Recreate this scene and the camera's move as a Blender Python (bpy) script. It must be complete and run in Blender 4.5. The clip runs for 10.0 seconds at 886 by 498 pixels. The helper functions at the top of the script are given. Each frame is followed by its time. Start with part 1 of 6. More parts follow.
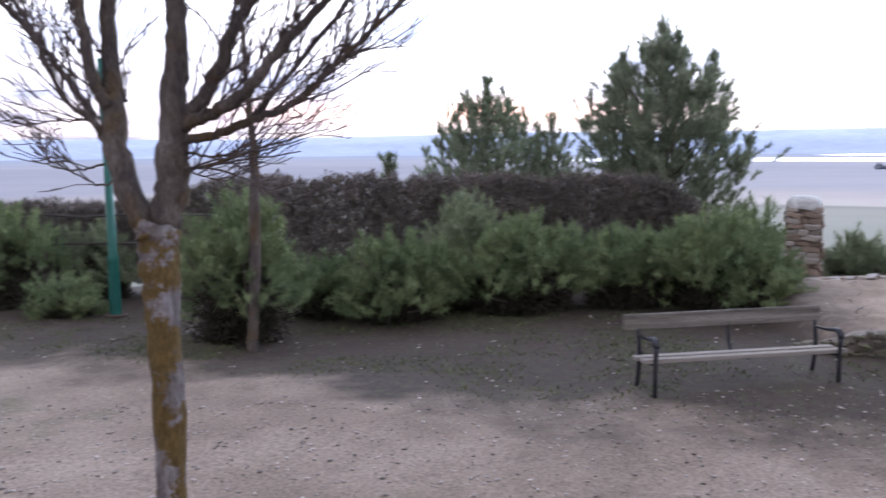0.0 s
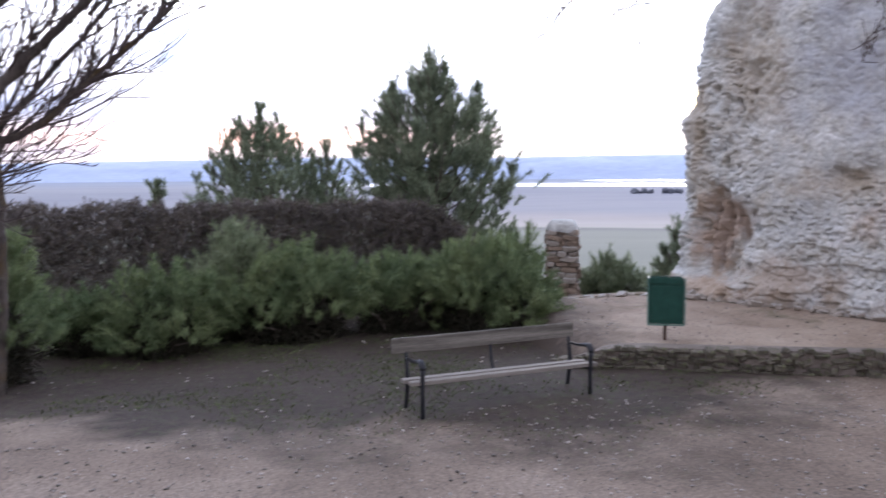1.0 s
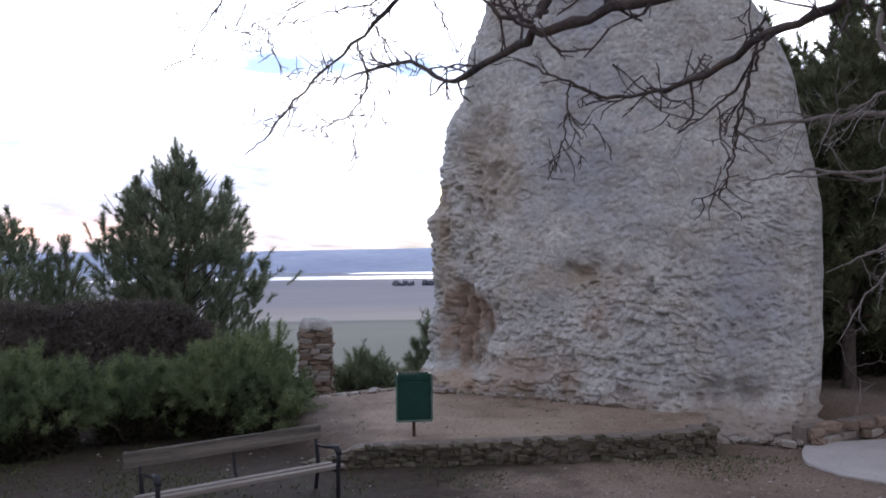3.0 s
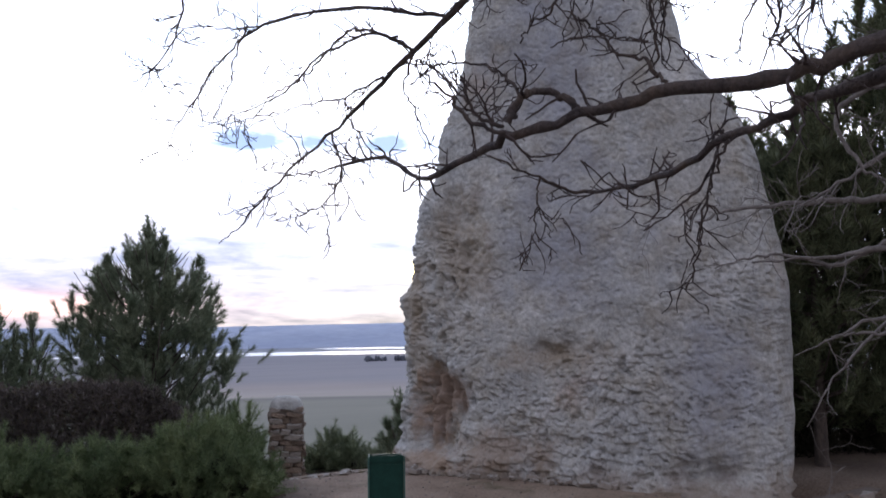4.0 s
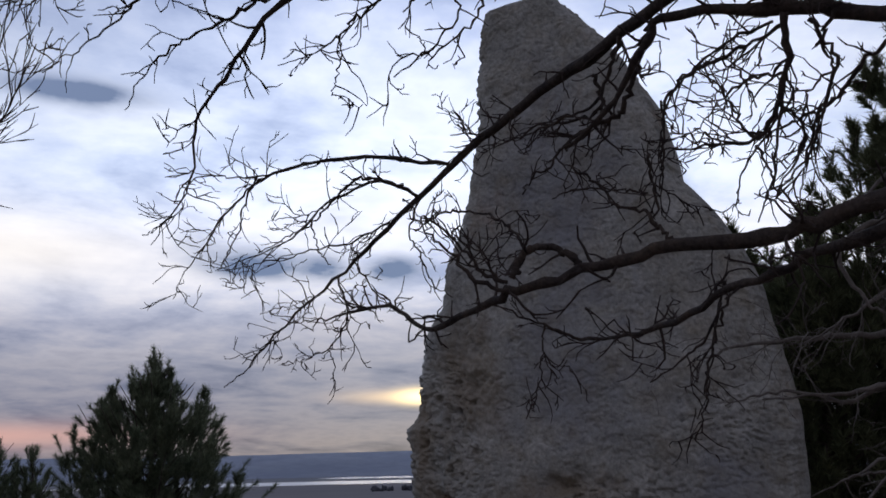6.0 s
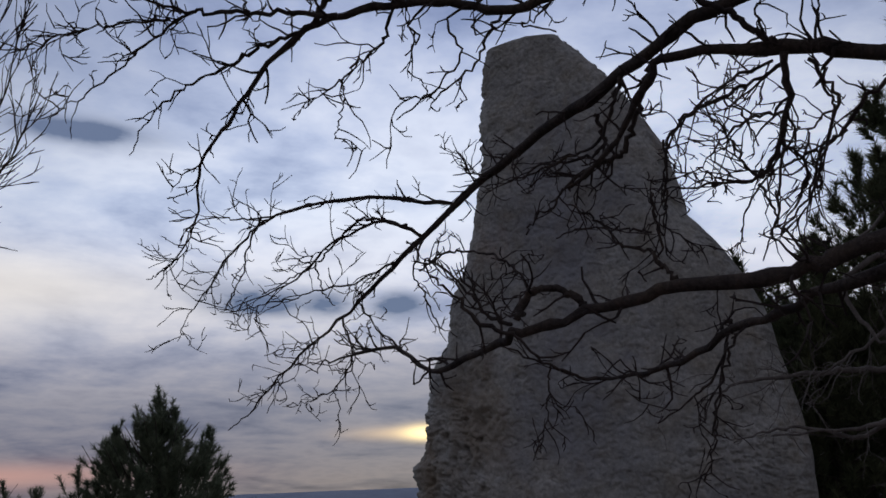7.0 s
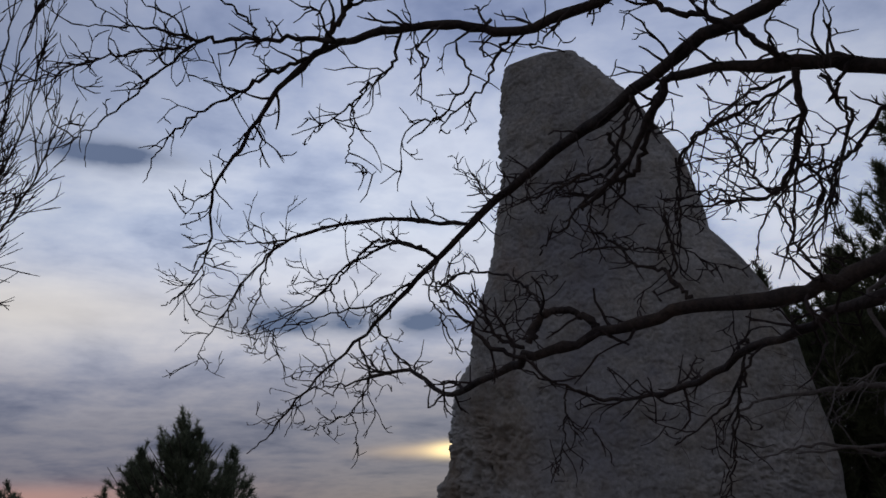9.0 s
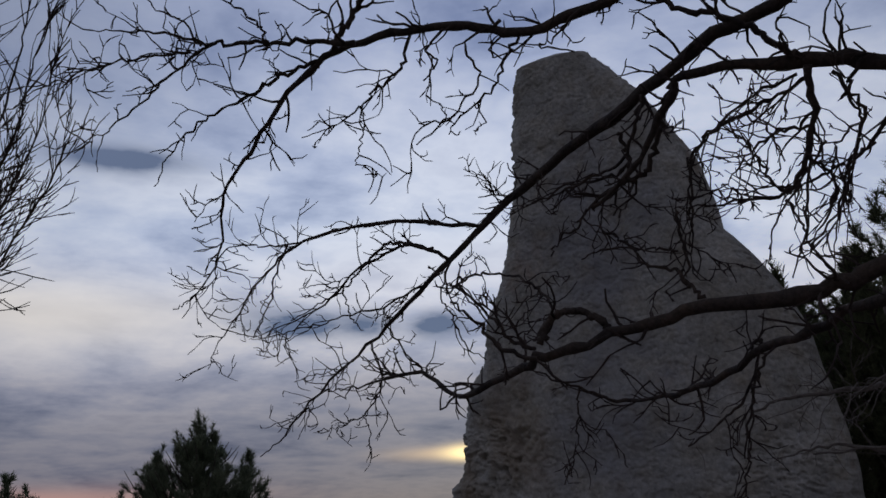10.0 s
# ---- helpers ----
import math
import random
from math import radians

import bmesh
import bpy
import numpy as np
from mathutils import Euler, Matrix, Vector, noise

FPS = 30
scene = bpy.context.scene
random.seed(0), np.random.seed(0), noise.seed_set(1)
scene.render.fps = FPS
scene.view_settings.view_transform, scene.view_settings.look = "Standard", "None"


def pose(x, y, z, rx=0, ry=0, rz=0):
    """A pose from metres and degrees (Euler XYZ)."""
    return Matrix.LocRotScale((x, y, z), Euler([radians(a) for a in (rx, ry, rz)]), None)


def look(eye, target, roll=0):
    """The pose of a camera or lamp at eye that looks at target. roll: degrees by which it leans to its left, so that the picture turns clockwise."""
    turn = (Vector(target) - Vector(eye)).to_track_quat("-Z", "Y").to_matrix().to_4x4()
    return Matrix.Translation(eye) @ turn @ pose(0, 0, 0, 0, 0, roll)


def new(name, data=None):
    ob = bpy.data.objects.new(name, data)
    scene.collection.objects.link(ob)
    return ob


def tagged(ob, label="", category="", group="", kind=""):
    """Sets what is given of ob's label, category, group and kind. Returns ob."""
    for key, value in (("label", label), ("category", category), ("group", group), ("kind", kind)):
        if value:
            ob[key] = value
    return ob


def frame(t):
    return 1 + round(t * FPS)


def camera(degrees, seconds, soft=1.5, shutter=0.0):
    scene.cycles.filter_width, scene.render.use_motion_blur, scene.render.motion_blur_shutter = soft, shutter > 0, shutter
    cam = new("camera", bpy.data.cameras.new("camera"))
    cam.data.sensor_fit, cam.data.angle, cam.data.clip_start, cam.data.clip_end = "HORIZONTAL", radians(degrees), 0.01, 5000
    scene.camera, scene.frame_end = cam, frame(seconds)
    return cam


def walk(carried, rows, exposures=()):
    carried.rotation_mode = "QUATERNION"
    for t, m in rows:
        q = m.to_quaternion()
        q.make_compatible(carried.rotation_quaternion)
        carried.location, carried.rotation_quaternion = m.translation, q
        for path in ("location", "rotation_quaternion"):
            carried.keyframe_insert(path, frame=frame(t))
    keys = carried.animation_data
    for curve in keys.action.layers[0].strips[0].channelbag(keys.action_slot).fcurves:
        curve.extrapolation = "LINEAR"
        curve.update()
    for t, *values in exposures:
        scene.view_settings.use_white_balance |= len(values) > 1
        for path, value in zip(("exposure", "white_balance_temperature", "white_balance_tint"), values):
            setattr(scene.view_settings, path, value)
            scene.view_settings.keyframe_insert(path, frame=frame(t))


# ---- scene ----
cam = camera(51.6, 10.0, soft=1.6, shutter=0.4)
PATH = [
    (0, (0.097, -0.150, 2.647), (0.084, 1.836, 2.412), -0.48),
    (0.5, (0.149, -0.168, 2.635), (0.376, 1.807, 2.419), -0.13),
    (1, (0.258, -0.208, 2.667), (0.714, 1.731, 2.484), -0.28),
    (1.5, (0.347, -0.162, 2.677), (0.982, 1.729, 2.529), -0.50),
    (2, (0.428, -0.173, 2.696), (1.214, 1.664, 2.592), -0.53),
    (2.5, (0.474, -0.185, 2.705), (1.360, 1.607, 2.660), -0.51),
    (2.7, (0.484, -0.200, 2.714), (1.393, 1.582, 2.691), -0.55),
    (3.8, (0.456, -0.252, 2.793), (1.447, 1.479, 2.938), -0.90),
    (4, (0.456, -0.260, 2.800), (1.445, 1.469, 2.978), -0.80),
    (4.5, (0.454, -0.278, 2.829), (1.440, 1.445, 3.078), -0.74),
    (5, (0.453, -0.289, 2.854), (1.431, 1.426, 3.179), -0.84),
    (5.5, (0.451, -0.288, 2.871), (1.420, 1.418, 3.260), -1.00),
    (6, (0.450, -0.288, 2.885), (1.409, 1.410, 3.332), -1.16),
    (7.5, (0.452, -0.293, 2.917), (1.386, 1.391, 3.456), -1.89),
    (8, (0.465, -0.298, 2.923), (1.387, 1.389, 3.473), -1.89),
    (8.5, (0.475, -0.301, 2.927), (1.385, 1.391, 3.483), -2.07),
    (9, (0.485, -0.302, 2.929), (1.381, 1.397, 3.486), -2.20),
    (9.5, (0.490, -0.301, 2.930), (1.374, 1.404, 3.489), -2.40),
    (10, (0.498, -0.301, 2.928), (1.366, 1.410, 3.491), -2.39),
]
EXPOSURES = [(0, 2.75), (0.5, 2.7), (1.0, 2.6), (1.5, 2.35), (2.0, 2.07), (2.5, 1.9), (4.0, 1.5), (4.5, 1.2), (5.0, 0.7), (6.0, -0.2), (7.5, -0.68), (10.0, -0.84)]
walk(cam, [(t, look(eye, target, roll)) for t, eye, target, roll in PATH], EXPOSURES)

# ---- world: low evening sun behind broken stratus ----
SUN_AZ, SUN_EL = radians(27.3), radians(3.8)
sun_dir = Vector((math.sin(SUN_AZ) * math.cos(SUN_EL), math.cos(SUN_AZ) * math.cos(SUN_EL), math.sin(SUN_EL)))


def link(nt, a, b):
    nt.links.new(a, b)


def node(nt, kind, **kw):
    n = nt.nodes.new(kind)
    for k, v in kw.items():
        n.inputs[k].default_value = v
    return n


def math_node(nt, op, a, b=None, c=None, clamp=False):
    n = nt.nodes.new("ShaderNodeMath")
    n.operation, n.use_clamp = op, clamp
    for i, v in enumerate((a, b, c)):
        if v is None:
            continue
        if isinstance(v, (int, float)):
            n.inputs[i].default_value = v
        else:
            nt.links.new(v, n.inputs[i])
    return n.outputs[0]


def ramp(nt, fac, stops, mode="LINEAR"):
    n = nt.nodes.new("ShaderNodeValToRGB")
    n.color_ramp.interpolation = mode
    els = n.color_ramp.elements
    while len(els) < len(stops):
        els.new(0.5)
    for e, (p, c) in zip(els, stops):
        e.position, e.color = p, (*c, 1) if len(c) == 3 else c
    if fac is not None:
        nt.links.new(fac, n.inputs[0])
    return n.outputs[0]


def mix_rgb(nt, fac, a, b, blend="MIX"):
    n = nt.nodes.new("ShaderNodeMix")
    n.data_type, n.blend_type = "RGBA", blend
    for sock, v in ((n.inputs[0], fac), (n.inputs[6], a), (n.inputs[7], b)):
        if isinstance(v, (int, float)):
            sock.default_value = v
        elif isinstance(v, tuple):
            sock.default_value = (*v, 1)
        else:
            nt.links.new(v, sock)
    return n.outputs[2]


def grey(v):
    return (v, v, v)


world = bpy.data.worlds.new("evening_sky")
scene.world = world
world.use_nodes = True
wt = world.node_tree
wt.nodes.clear()
coord = wt.nodes.new("ShaderNodeTexCoord").outputs["Generated"]
sep = wt.nodes.new("ShaderNodeSeparateXYZ")
link(wt, coord, sep.inputs[0])
up = math_node(wt, "MAXIMUM", sep.outputs[2], 0.0)
# cloud sheet seen in perspective: streaks pressed together towards the horizon
flat = math_node(wt, "ADD", up, 0.15)
comb = wt.nodes.new("ShaderNodeCombineXYZ")
link(wt, math_node(wt, "DIVIDE", sep.outputs[0], flat), comb.inputs[0])
link(wt, math_node(wt, "DIVIDE", sep.outputs[1], flat), comb.inputs[1])
big = node(wt, "ShaderNodeTexNoise", Scale=1.5, Detail=6.0, Roughness=0.55, Distortion=0.4)
fine = node(wt, "ShaderNodeTexNoise", Scale=4.6, Detail=5.0, Roughness=0.6)
link(wt, comb.outputs[0], big.inputs["Vector"])
link(wt, comb.outputs[0], fine.inputs["Vector"])
cover = math_node(wt, "ADD", math_node(wt, "MULTIPLY", big.outputs[0], 0.7), math_node(wt, "MULTIPLY", fine.outputs[0], 0.3))
clouds = ramp(wt, cover, [(0.36, (0.46, 0.52, 0.66)), (0.46, (0.80, 0.84, 0.93)), (0.56, (1.12, 1.11, 1.10)), (0.68, (0.80, 0.81, 0.87))])
base = ramp(wt, up, [(0.0, (0.27, 0.235, 0.262)), (0.06, (0.285, 0.275, 0.335)), (0.10, (0.355, 0.35, 0.41)), (0.14, (0.50, 0.495, 0.565)), (0.205, (0.93, 0.945, 1.05)),
                     (0.30, (0.92, 1.0, 1.17)), (0.52, (0.72, 0.80, 1.04)), (1.0, (0.30, 0.32, 0.38))])
col = mix_rgb(wt, 1.0, base, clouds, "MULTIPLY")
# bearings from the sunset: side runs across it, ahead along it
side = math_node(wt, "SUBTRACT", math_node(wt, "MULTIPLY", sep.outputs[0], math.cos(SUN_AZ)), math_node(wt, "MULTIPLY", sep.outputs[1], math.sin(SUN_AZ)))
along = math_node(wt, "ADD", math_node(wt, "MULTIPLY", sep.outputs[0], math.sin(SUN_AZ)), math_node(wt, "MULTIPLY", sep.outputs[1], math.cos(SUN_AZ)))
ahead = math_node(wt, "GREATER_THAN", along, 0.0)
# the evening sky dims towards the east
dim = ramp(wt, math_node(wt, "MULTIPLY_ADD", along, 0.5, 0.5), [(0.0, (0.31, 0.27, 0.235)), (0.5, (0.42, 0.385, 0.355)), (0.88, grey(0.85)), (0.96, grey(1.12))])
col = mix_rgb(wt, 1.0, col, dim, "MULTIPLY")


def glow(wide, high, dx=0.0, dz=0.0):
    a = math_node(wt, "POWER", math_node(wt, "DIVIDE", math_node(wt, "ABSOLUTE", math_node(wt, "SUBTRACT", side, dx)), wide), 2.0)
    b = math_node(wt, "POWER", math_node(wt, "DIVIDE", math_node(wt, "ABSOLUTE", math_node(wt, "SUBTRACT", sep.outputs[2], sun_dir.z + dz)), high), 2.0)
    return math_node(wt, "MULTIPLY", math_node(wt, "POWER", 2.718, math_node(wt, "MULTIPLY", math_node(wt, "ADD", a, b), -1.0)), ahead)


# broken light: a bright gap left of the sun, small dark cloud lenses, a pink foot, and the lit slit beside the tower
wisp = ramp(wt, fine.outputs[0], [(0.40, grey(0.6)), (0.56, grey(1.0))])
col = mix_rgb(wt, math_node(wt, "MULTIPLY", glow(0.20, 0.035, -0.42, 0.145), 0.75), col, (1.25, 1.16, 1.05))
for dx, dz, wide, high in ((-0.165, 0.140, 0.055, 0.015), (-0.095, 0.139, 0.028, 0.013), (-0.02, 0.136, 0.03, 0.013), (-0.33, 0.30, 0.06, 0.012)):
    col = mix_rgb(wt, math_node(wt, "MULTIPLY", glow(wide, high, dx, dz), math_node(wt, "MULTIPLY", wisp, 1.6), clamp=True), col, (0.20, 0.265, 0.42))
col = mix_rgb(wt, math_node(wt, "MULTIPLY", glow(0.21, 0.13, -0.50, 0.41), 0.75), col, (0.29, 0.36, 0.56))
col = mix_rgb(wt, math_node(wt, "MULTIPLY", glow(0.16, 0.012, -0.43, -0.036), 0.8), col, (0.85, 0.48, 0.42))
col = mix_rgb(wt, math_node(wt, "MULTIPLY", glow(0.055, 0.007, -0.012, 0.0), 0.7), col, (1.3, 0.95, 0.62))
col = mix_rgb(wt, math_node(wt, "MULTIPLY", glow(0.024, 0.0075, 0.012, 0.0), 0.95), col, (3.0, 2.3, 1.1))
sky = wt.nodes.new("ShaderNodeTexSky")
sky.sky_type, sky.sun_disc, sky.sun_elevation, sky.sun_rotation = "NISHITA", False, SUN_EL, SUN_AZ
low = wt.nodes.new("ShaderNodeBackground")
low.inputs[1].default_value = 0.05
link(wt, mix_rgb(wt, 1.0, sky.outputs[0], (0.03, 0.06, 0.20), "MULTIPLY"), low.inputs[0])
cloud_bg = wt.nodes.new("ShaderNodeBackground")
cloud_bg.inputs[1].default_value = 1.0
link(wt, col, cloud_bg.inputs[0])
add = wt.nodes.new("ShaderNodeAddShader")
link(wt, low.outputs[0], add.inputs[0])
link(wt, cloud_bg.outputs[0], add.inputs[1])
wout = wt.nodes.new("ShaderNodeOutputWorld")
link(wt, add.outputs[0], wout.inputs[0])

sun = new("sun", bpy.data.lights.new("sun", "SUN"))
sun.data.energy, sun.data.angle, sun.data.color = 0.12, radians(12), (1.0, 0.86, 0.7)
sun.matrix_world = look(tuple(sun_dir * 50), (0, 0, 0))


# ---- materials ----
def material(name, stops, scale=4.0, fine_scale=40.0, fine=0.35, rough=0.9, bump=0.3, bump_dist=0.02, metal=0.0, per_object=0.0,
             stretch=(1, 1, 1), patches=None, patch_scale=0.5, patch_at=(0.52, 0.62), island=0.0, sheer=0.0):
    """A two-scale procedural surface: stops colour a broad noise, a fine noise breaks it up and drives relief."""
    m = bpy.data.materials.new(name)
    m.use_nodes = True
    nt = m.node_tree
    bsdf = nt.nodes["Principled BSDF"]
    tc = nt.nodes.new("ShaderNodeTexCoord")
    mp = nt.nodes.new("ShaderNodeMapping")
    mp.inputs["Scale"].default_value = stretch
    link(nt, tc.outputs["Object"], mp.inputs[0])
    n1 = node(nt, "ShaderNodeTexNoise", Scale=scale, Detail=5.0, Roughness=0.6)
    n2 = node(nt, "ShaderNodeTexNoise", Scale=fine_scale, Detail=4.0, Roughness=0.7)
    link(nt, mp.outputs[0], n1.inputs["Vector"])
    link(nt, mp.outputs[0], n2.inputs["Vector"])
    k = len(stops)
    c = ramp(nt, n1.outputs[0], [(0.3 + 0.4 * i / max(1, k - 1), s) for i, s in enumerate(stops)])
    g = ramp(nt, n2.outputs[0], [(0.3, grey(1 - fine)), (0.7, grey(1 + fine))])
    c = mix_rgb(nt, 1.0, c, g, "MULTIPLY")
    if patches:
        n3 = node(nt, "ShaderNodeTexNoise", Scale=patch_scale, Detail=6.0, Roughness=0.65)
        link(nt, tc.outputs["Object"], n3.inputs["Vector"])
        f = ramp(nt, n3.outputs[0], [(patch_at[0], grey(0)), (patch_at[1], grey(1))])
        c = mix_rgb(nt, f, c, mix_rgb(nt, 1.0, patches, g, "MULTIPLY"))
    if per_object:
        oi = nt.nodes.new("ShaderNodeObjectInfo")
        c = mix_rgb(nt, 1.0, c, ramp(nt, oi.outputs["Random"], [(0, grey(1 - per_object)), (1, grey(1 + per_object))]), "MULTIPLY")
    if island:
        ge = nt.nodes.new("ShaderNodeNewGeometry")
        c = mix_rgb(nt, 1.0, c, ramp(nt, ge.outputs["Random Per Island"], [(0, grey(1 - island)), (1, grey(1 + island))]), "MULTIPLY")
    link(nt, c, bsdf.inputs["Base Color"])
    bsdf.inputs["Roughness"].default_value, bsdf.inputs["Metallic"].default_value = rough, metal
    bsdf.inputs["Specular IOR Level"].default_value = 0.25
    if sheer:
        tr = nt.nodes.new("ShaderNodeBsdfTranslucent")
        link(nt, c, tr.inputs[0])
        ms = nt.nodes.new("ShaderNodeMixShader")
        ms.inputs[0].default_value = sheer
        link(nt, bsdf.outputs[0], ms.inputs[1])
        link(nt, tr.outputs[0], ms.inputs[2])
        link(nt, ms.outputs[0], nt.nodes["Material Output"].inputs[0])
    if bump:
        b = node(nt, "ShaderNodeBump", Strength=bump, Distance=bump_dist)
        link(nt, math_node(nt, "ADD", math_node(nt, "MULTIPLY", n1.outputs[0], 0.6), n2.outputs[0]), b.inputs["Height"])
        link(nt, b.outputs[0], bsdf.inputs["Normal"])
    return m


M_DIRT = material("packed_dirt", [(0.114, 0.086, 0.067), (0.173, 0.133, 0.105), (0.226, 0.181, 0.148)], 0.5, 26, 0.45, 0.95, 0.55, 0.018,
                  patches=(0.085, 0.08, 0.05), patch_scale=0.28, patch_at=(0.56, 0.68))
dt = M_DIRT.node_tree
dirt_bsdf = dt.nodes["Principled BSDF"]
plain_dirt = dirt_bsdf.inputs["Base Color"].links[0].from_socket
dc = dt.nodes.new("ShaderNodeTexCoord")
ds = dt.nodes.new("ShaderNodeSeparateXYZ")
link(dt, dc.outputs["Object"], ds.inputs[0])
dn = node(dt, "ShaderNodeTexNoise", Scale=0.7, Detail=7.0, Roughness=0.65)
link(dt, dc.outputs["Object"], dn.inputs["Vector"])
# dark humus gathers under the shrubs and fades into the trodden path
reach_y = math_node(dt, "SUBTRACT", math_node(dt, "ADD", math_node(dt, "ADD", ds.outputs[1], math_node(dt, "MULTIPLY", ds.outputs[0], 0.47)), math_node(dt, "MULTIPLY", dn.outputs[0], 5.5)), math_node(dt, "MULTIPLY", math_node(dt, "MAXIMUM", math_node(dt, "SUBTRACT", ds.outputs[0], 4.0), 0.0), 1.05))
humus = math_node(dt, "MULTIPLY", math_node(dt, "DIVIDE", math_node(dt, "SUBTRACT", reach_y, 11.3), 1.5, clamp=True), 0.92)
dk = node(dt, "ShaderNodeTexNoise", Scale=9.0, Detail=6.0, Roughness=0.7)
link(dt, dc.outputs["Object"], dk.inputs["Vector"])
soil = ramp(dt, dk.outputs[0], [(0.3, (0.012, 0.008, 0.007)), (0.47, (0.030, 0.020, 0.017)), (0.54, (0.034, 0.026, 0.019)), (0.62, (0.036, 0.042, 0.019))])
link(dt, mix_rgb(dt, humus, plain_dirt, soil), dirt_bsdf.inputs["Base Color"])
M_TERRACE = material("terrace_dirt", [(0.185, 0.138, 0.104), (0.262, 0.203, 0.158), (0.325, 0.264, 0.21)], 0.9, 26, 0.25, 0.95, 0.4, 0.02,
                     patches=(0.13, 0.115, 0.075), patch_scale=0.8, patch_at=(0.58, 0.7))
# the terrace runs out into the dark soil beside the shrubs
et = M_TERRACE.node_tree
earth_bsdf = et.nodes["Principled BSDF"]
plain_earth = earth_bsdf.inputs["Base Color"].links[0].from_socket
ec = et.nodes.new("ShaderNodeTexCoord")
es = et.nodes.new("ShaderNodeSeparateXYZ")
link(et, ec.outputs["Object"], es.inputs[0])
en = node(et, "ShaderNodeTexNoise", Scale=1.6, Detail=7.0, Roughness=0.7)
link(et, ec.outputs["Object"], en.inputs["Vector"])
inward = math_node(et, "SUBTRACT", math_node(et, "ADD", es.outputs[0], math_node(et, "MULTIPLY", en.outputs[0], 2.2)), math_node(et, "MULTIPLY", math_node(et, "SUBTRACT", es.outputs[1], 11.0), 0.18))
soil_share = math_node(et, "SUBTRACT", 1.0, math_node(et, "DIVIDE", math_node(et, "SUBTRACT", inward, 5.7), 1.1, clamp=True))
link(et, mix_rgb(et, soil_share, plain_earth, (0.055, 0.042, 0.034)), earth_bsdf.inputs["Base Color"])
M_SCRUB = material("hillside_scrub", [(0.06, 0.07, 0.04), (0.14, 0.12, 0.08)], 0.2, 4, 0.4, 1.0, 0.0)
M_PLAIN = material("plain_fields_hazed", [(0.13, 0.13, 0.155), (0.19, 0.18, 0.20), (0.29, 0.27, 0.27), (0.16, 0.17, 0.155)], 0.004, 0.02, 0.12, 1.0, 0.0,
                   stretch=(0.5, 1.6, 1))
ft = M_PLAIN.node_tree
field_bsdf = ft.nodes["Principled BSDF"]
field_mix = field_bsdf.inputs["Base Color"].links[0].from_socket
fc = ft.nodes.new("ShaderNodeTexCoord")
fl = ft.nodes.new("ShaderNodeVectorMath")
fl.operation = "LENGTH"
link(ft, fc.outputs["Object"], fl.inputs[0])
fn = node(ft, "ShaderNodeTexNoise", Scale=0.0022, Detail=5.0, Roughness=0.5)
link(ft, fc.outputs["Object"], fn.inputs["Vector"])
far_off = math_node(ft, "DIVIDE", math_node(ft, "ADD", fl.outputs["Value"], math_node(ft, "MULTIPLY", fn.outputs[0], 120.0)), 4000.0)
# real field strips; the bluer far stops paint distance haze into them
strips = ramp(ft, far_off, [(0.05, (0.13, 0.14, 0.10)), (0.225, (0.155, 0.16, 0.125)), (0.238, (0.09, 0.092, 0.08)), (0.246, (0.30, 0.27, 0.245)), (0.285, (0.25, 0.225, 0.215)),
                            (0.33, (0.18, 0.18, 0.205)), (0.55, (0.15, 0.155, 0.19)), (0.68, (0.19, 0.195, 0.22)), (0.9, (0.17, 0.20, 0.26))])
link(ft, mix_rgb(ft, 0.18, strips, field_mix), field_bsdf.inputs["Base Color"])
# pale blue base colour puts the distance haze onto the hills
M_HILLS_HAZE = material("far_hills_painted_haze", [(0.25, 0.30, 0.42), (0.32, 0.37, 0.48)], 0.003, 0.02, 0.08, 1.0, 0.0)
M_ROCK = material("weathered_limestone_masonry", [(0.344, 0.347, 0.340), (0.442, 0.446, 0.436), (0.52, 0.52, 0.505)], 1.1, 14, 0.22, 0.95, 0.5, 0.025,
                  patches=(0.36, 0.27, 0.22), patch_scale=0.42, patch_at=(0.60, 0.76))
rt = M_ROCK.node_tree
rock_bsdf = rt.nodes["Principled BSDF"]
pale_rock = rock_bsdf.inputs["Base Color"].links[0].from_socket
rc = rt.nodes.new("ShaderNodeTexCoord")
rn = node(rt, "ShaderNodeTexNoise", Scale=1.6, Detail=7.0, Roughness=0.65)
link(rt, rc.outputs["Object"], rn.inputs["Vector"])
rs = rt.nodes.new("ShaderNodeSeparateXYZ")
link(rt, rc.outputs["Object"], rs.inputs[0])
# the face's own axes: run along it, height up it
face = rt.nodes.new("ShaderNodeVectorMath")
face.operation = "DOT_PRODUCT"
link(rt, rc.outputs["Object"], face.inputs[0])
face.inputs[1].default_value = (0.5503, -0.8350, 0)
run = math_node(rt, "ADD", face.outputs["Value"], -(7.9 * 0.5503 - 14.2 * 0.8350))
ragged_edge = math_node(rt, "MULTIPLY_ADD", rn.outputs[0], 2.6, -1.3)


def patch(wc, zc, a, b, soft=0.5):
    """A stained patch of the face with a ragged edge."""
    u = math_node(rt, "POWER", math_node(rt, "ABSOLUTE", math_node(rt, "DIVIDE", math_node(rt, "SUBTRACT", run, wc), a)), 2.0)
    q = math_node(rt, "POWER", math_node(rt, "ABSOLUTE", math_node(rt, "DIVIDE", math_node(rt, "SUBTRACT", rs.outputs[2], zc), b)), 2.0)
    inside = math_node(rt, "SUBTRACT", 1.0, math_node(rt, "SQRT", math_node(rt, "ADD", u, q)))
    return math_node(rt, "DIVIDE", math_node(rt, "ADD", inside, ragged_edge), soft, clamp=True)


rk = pale_rock
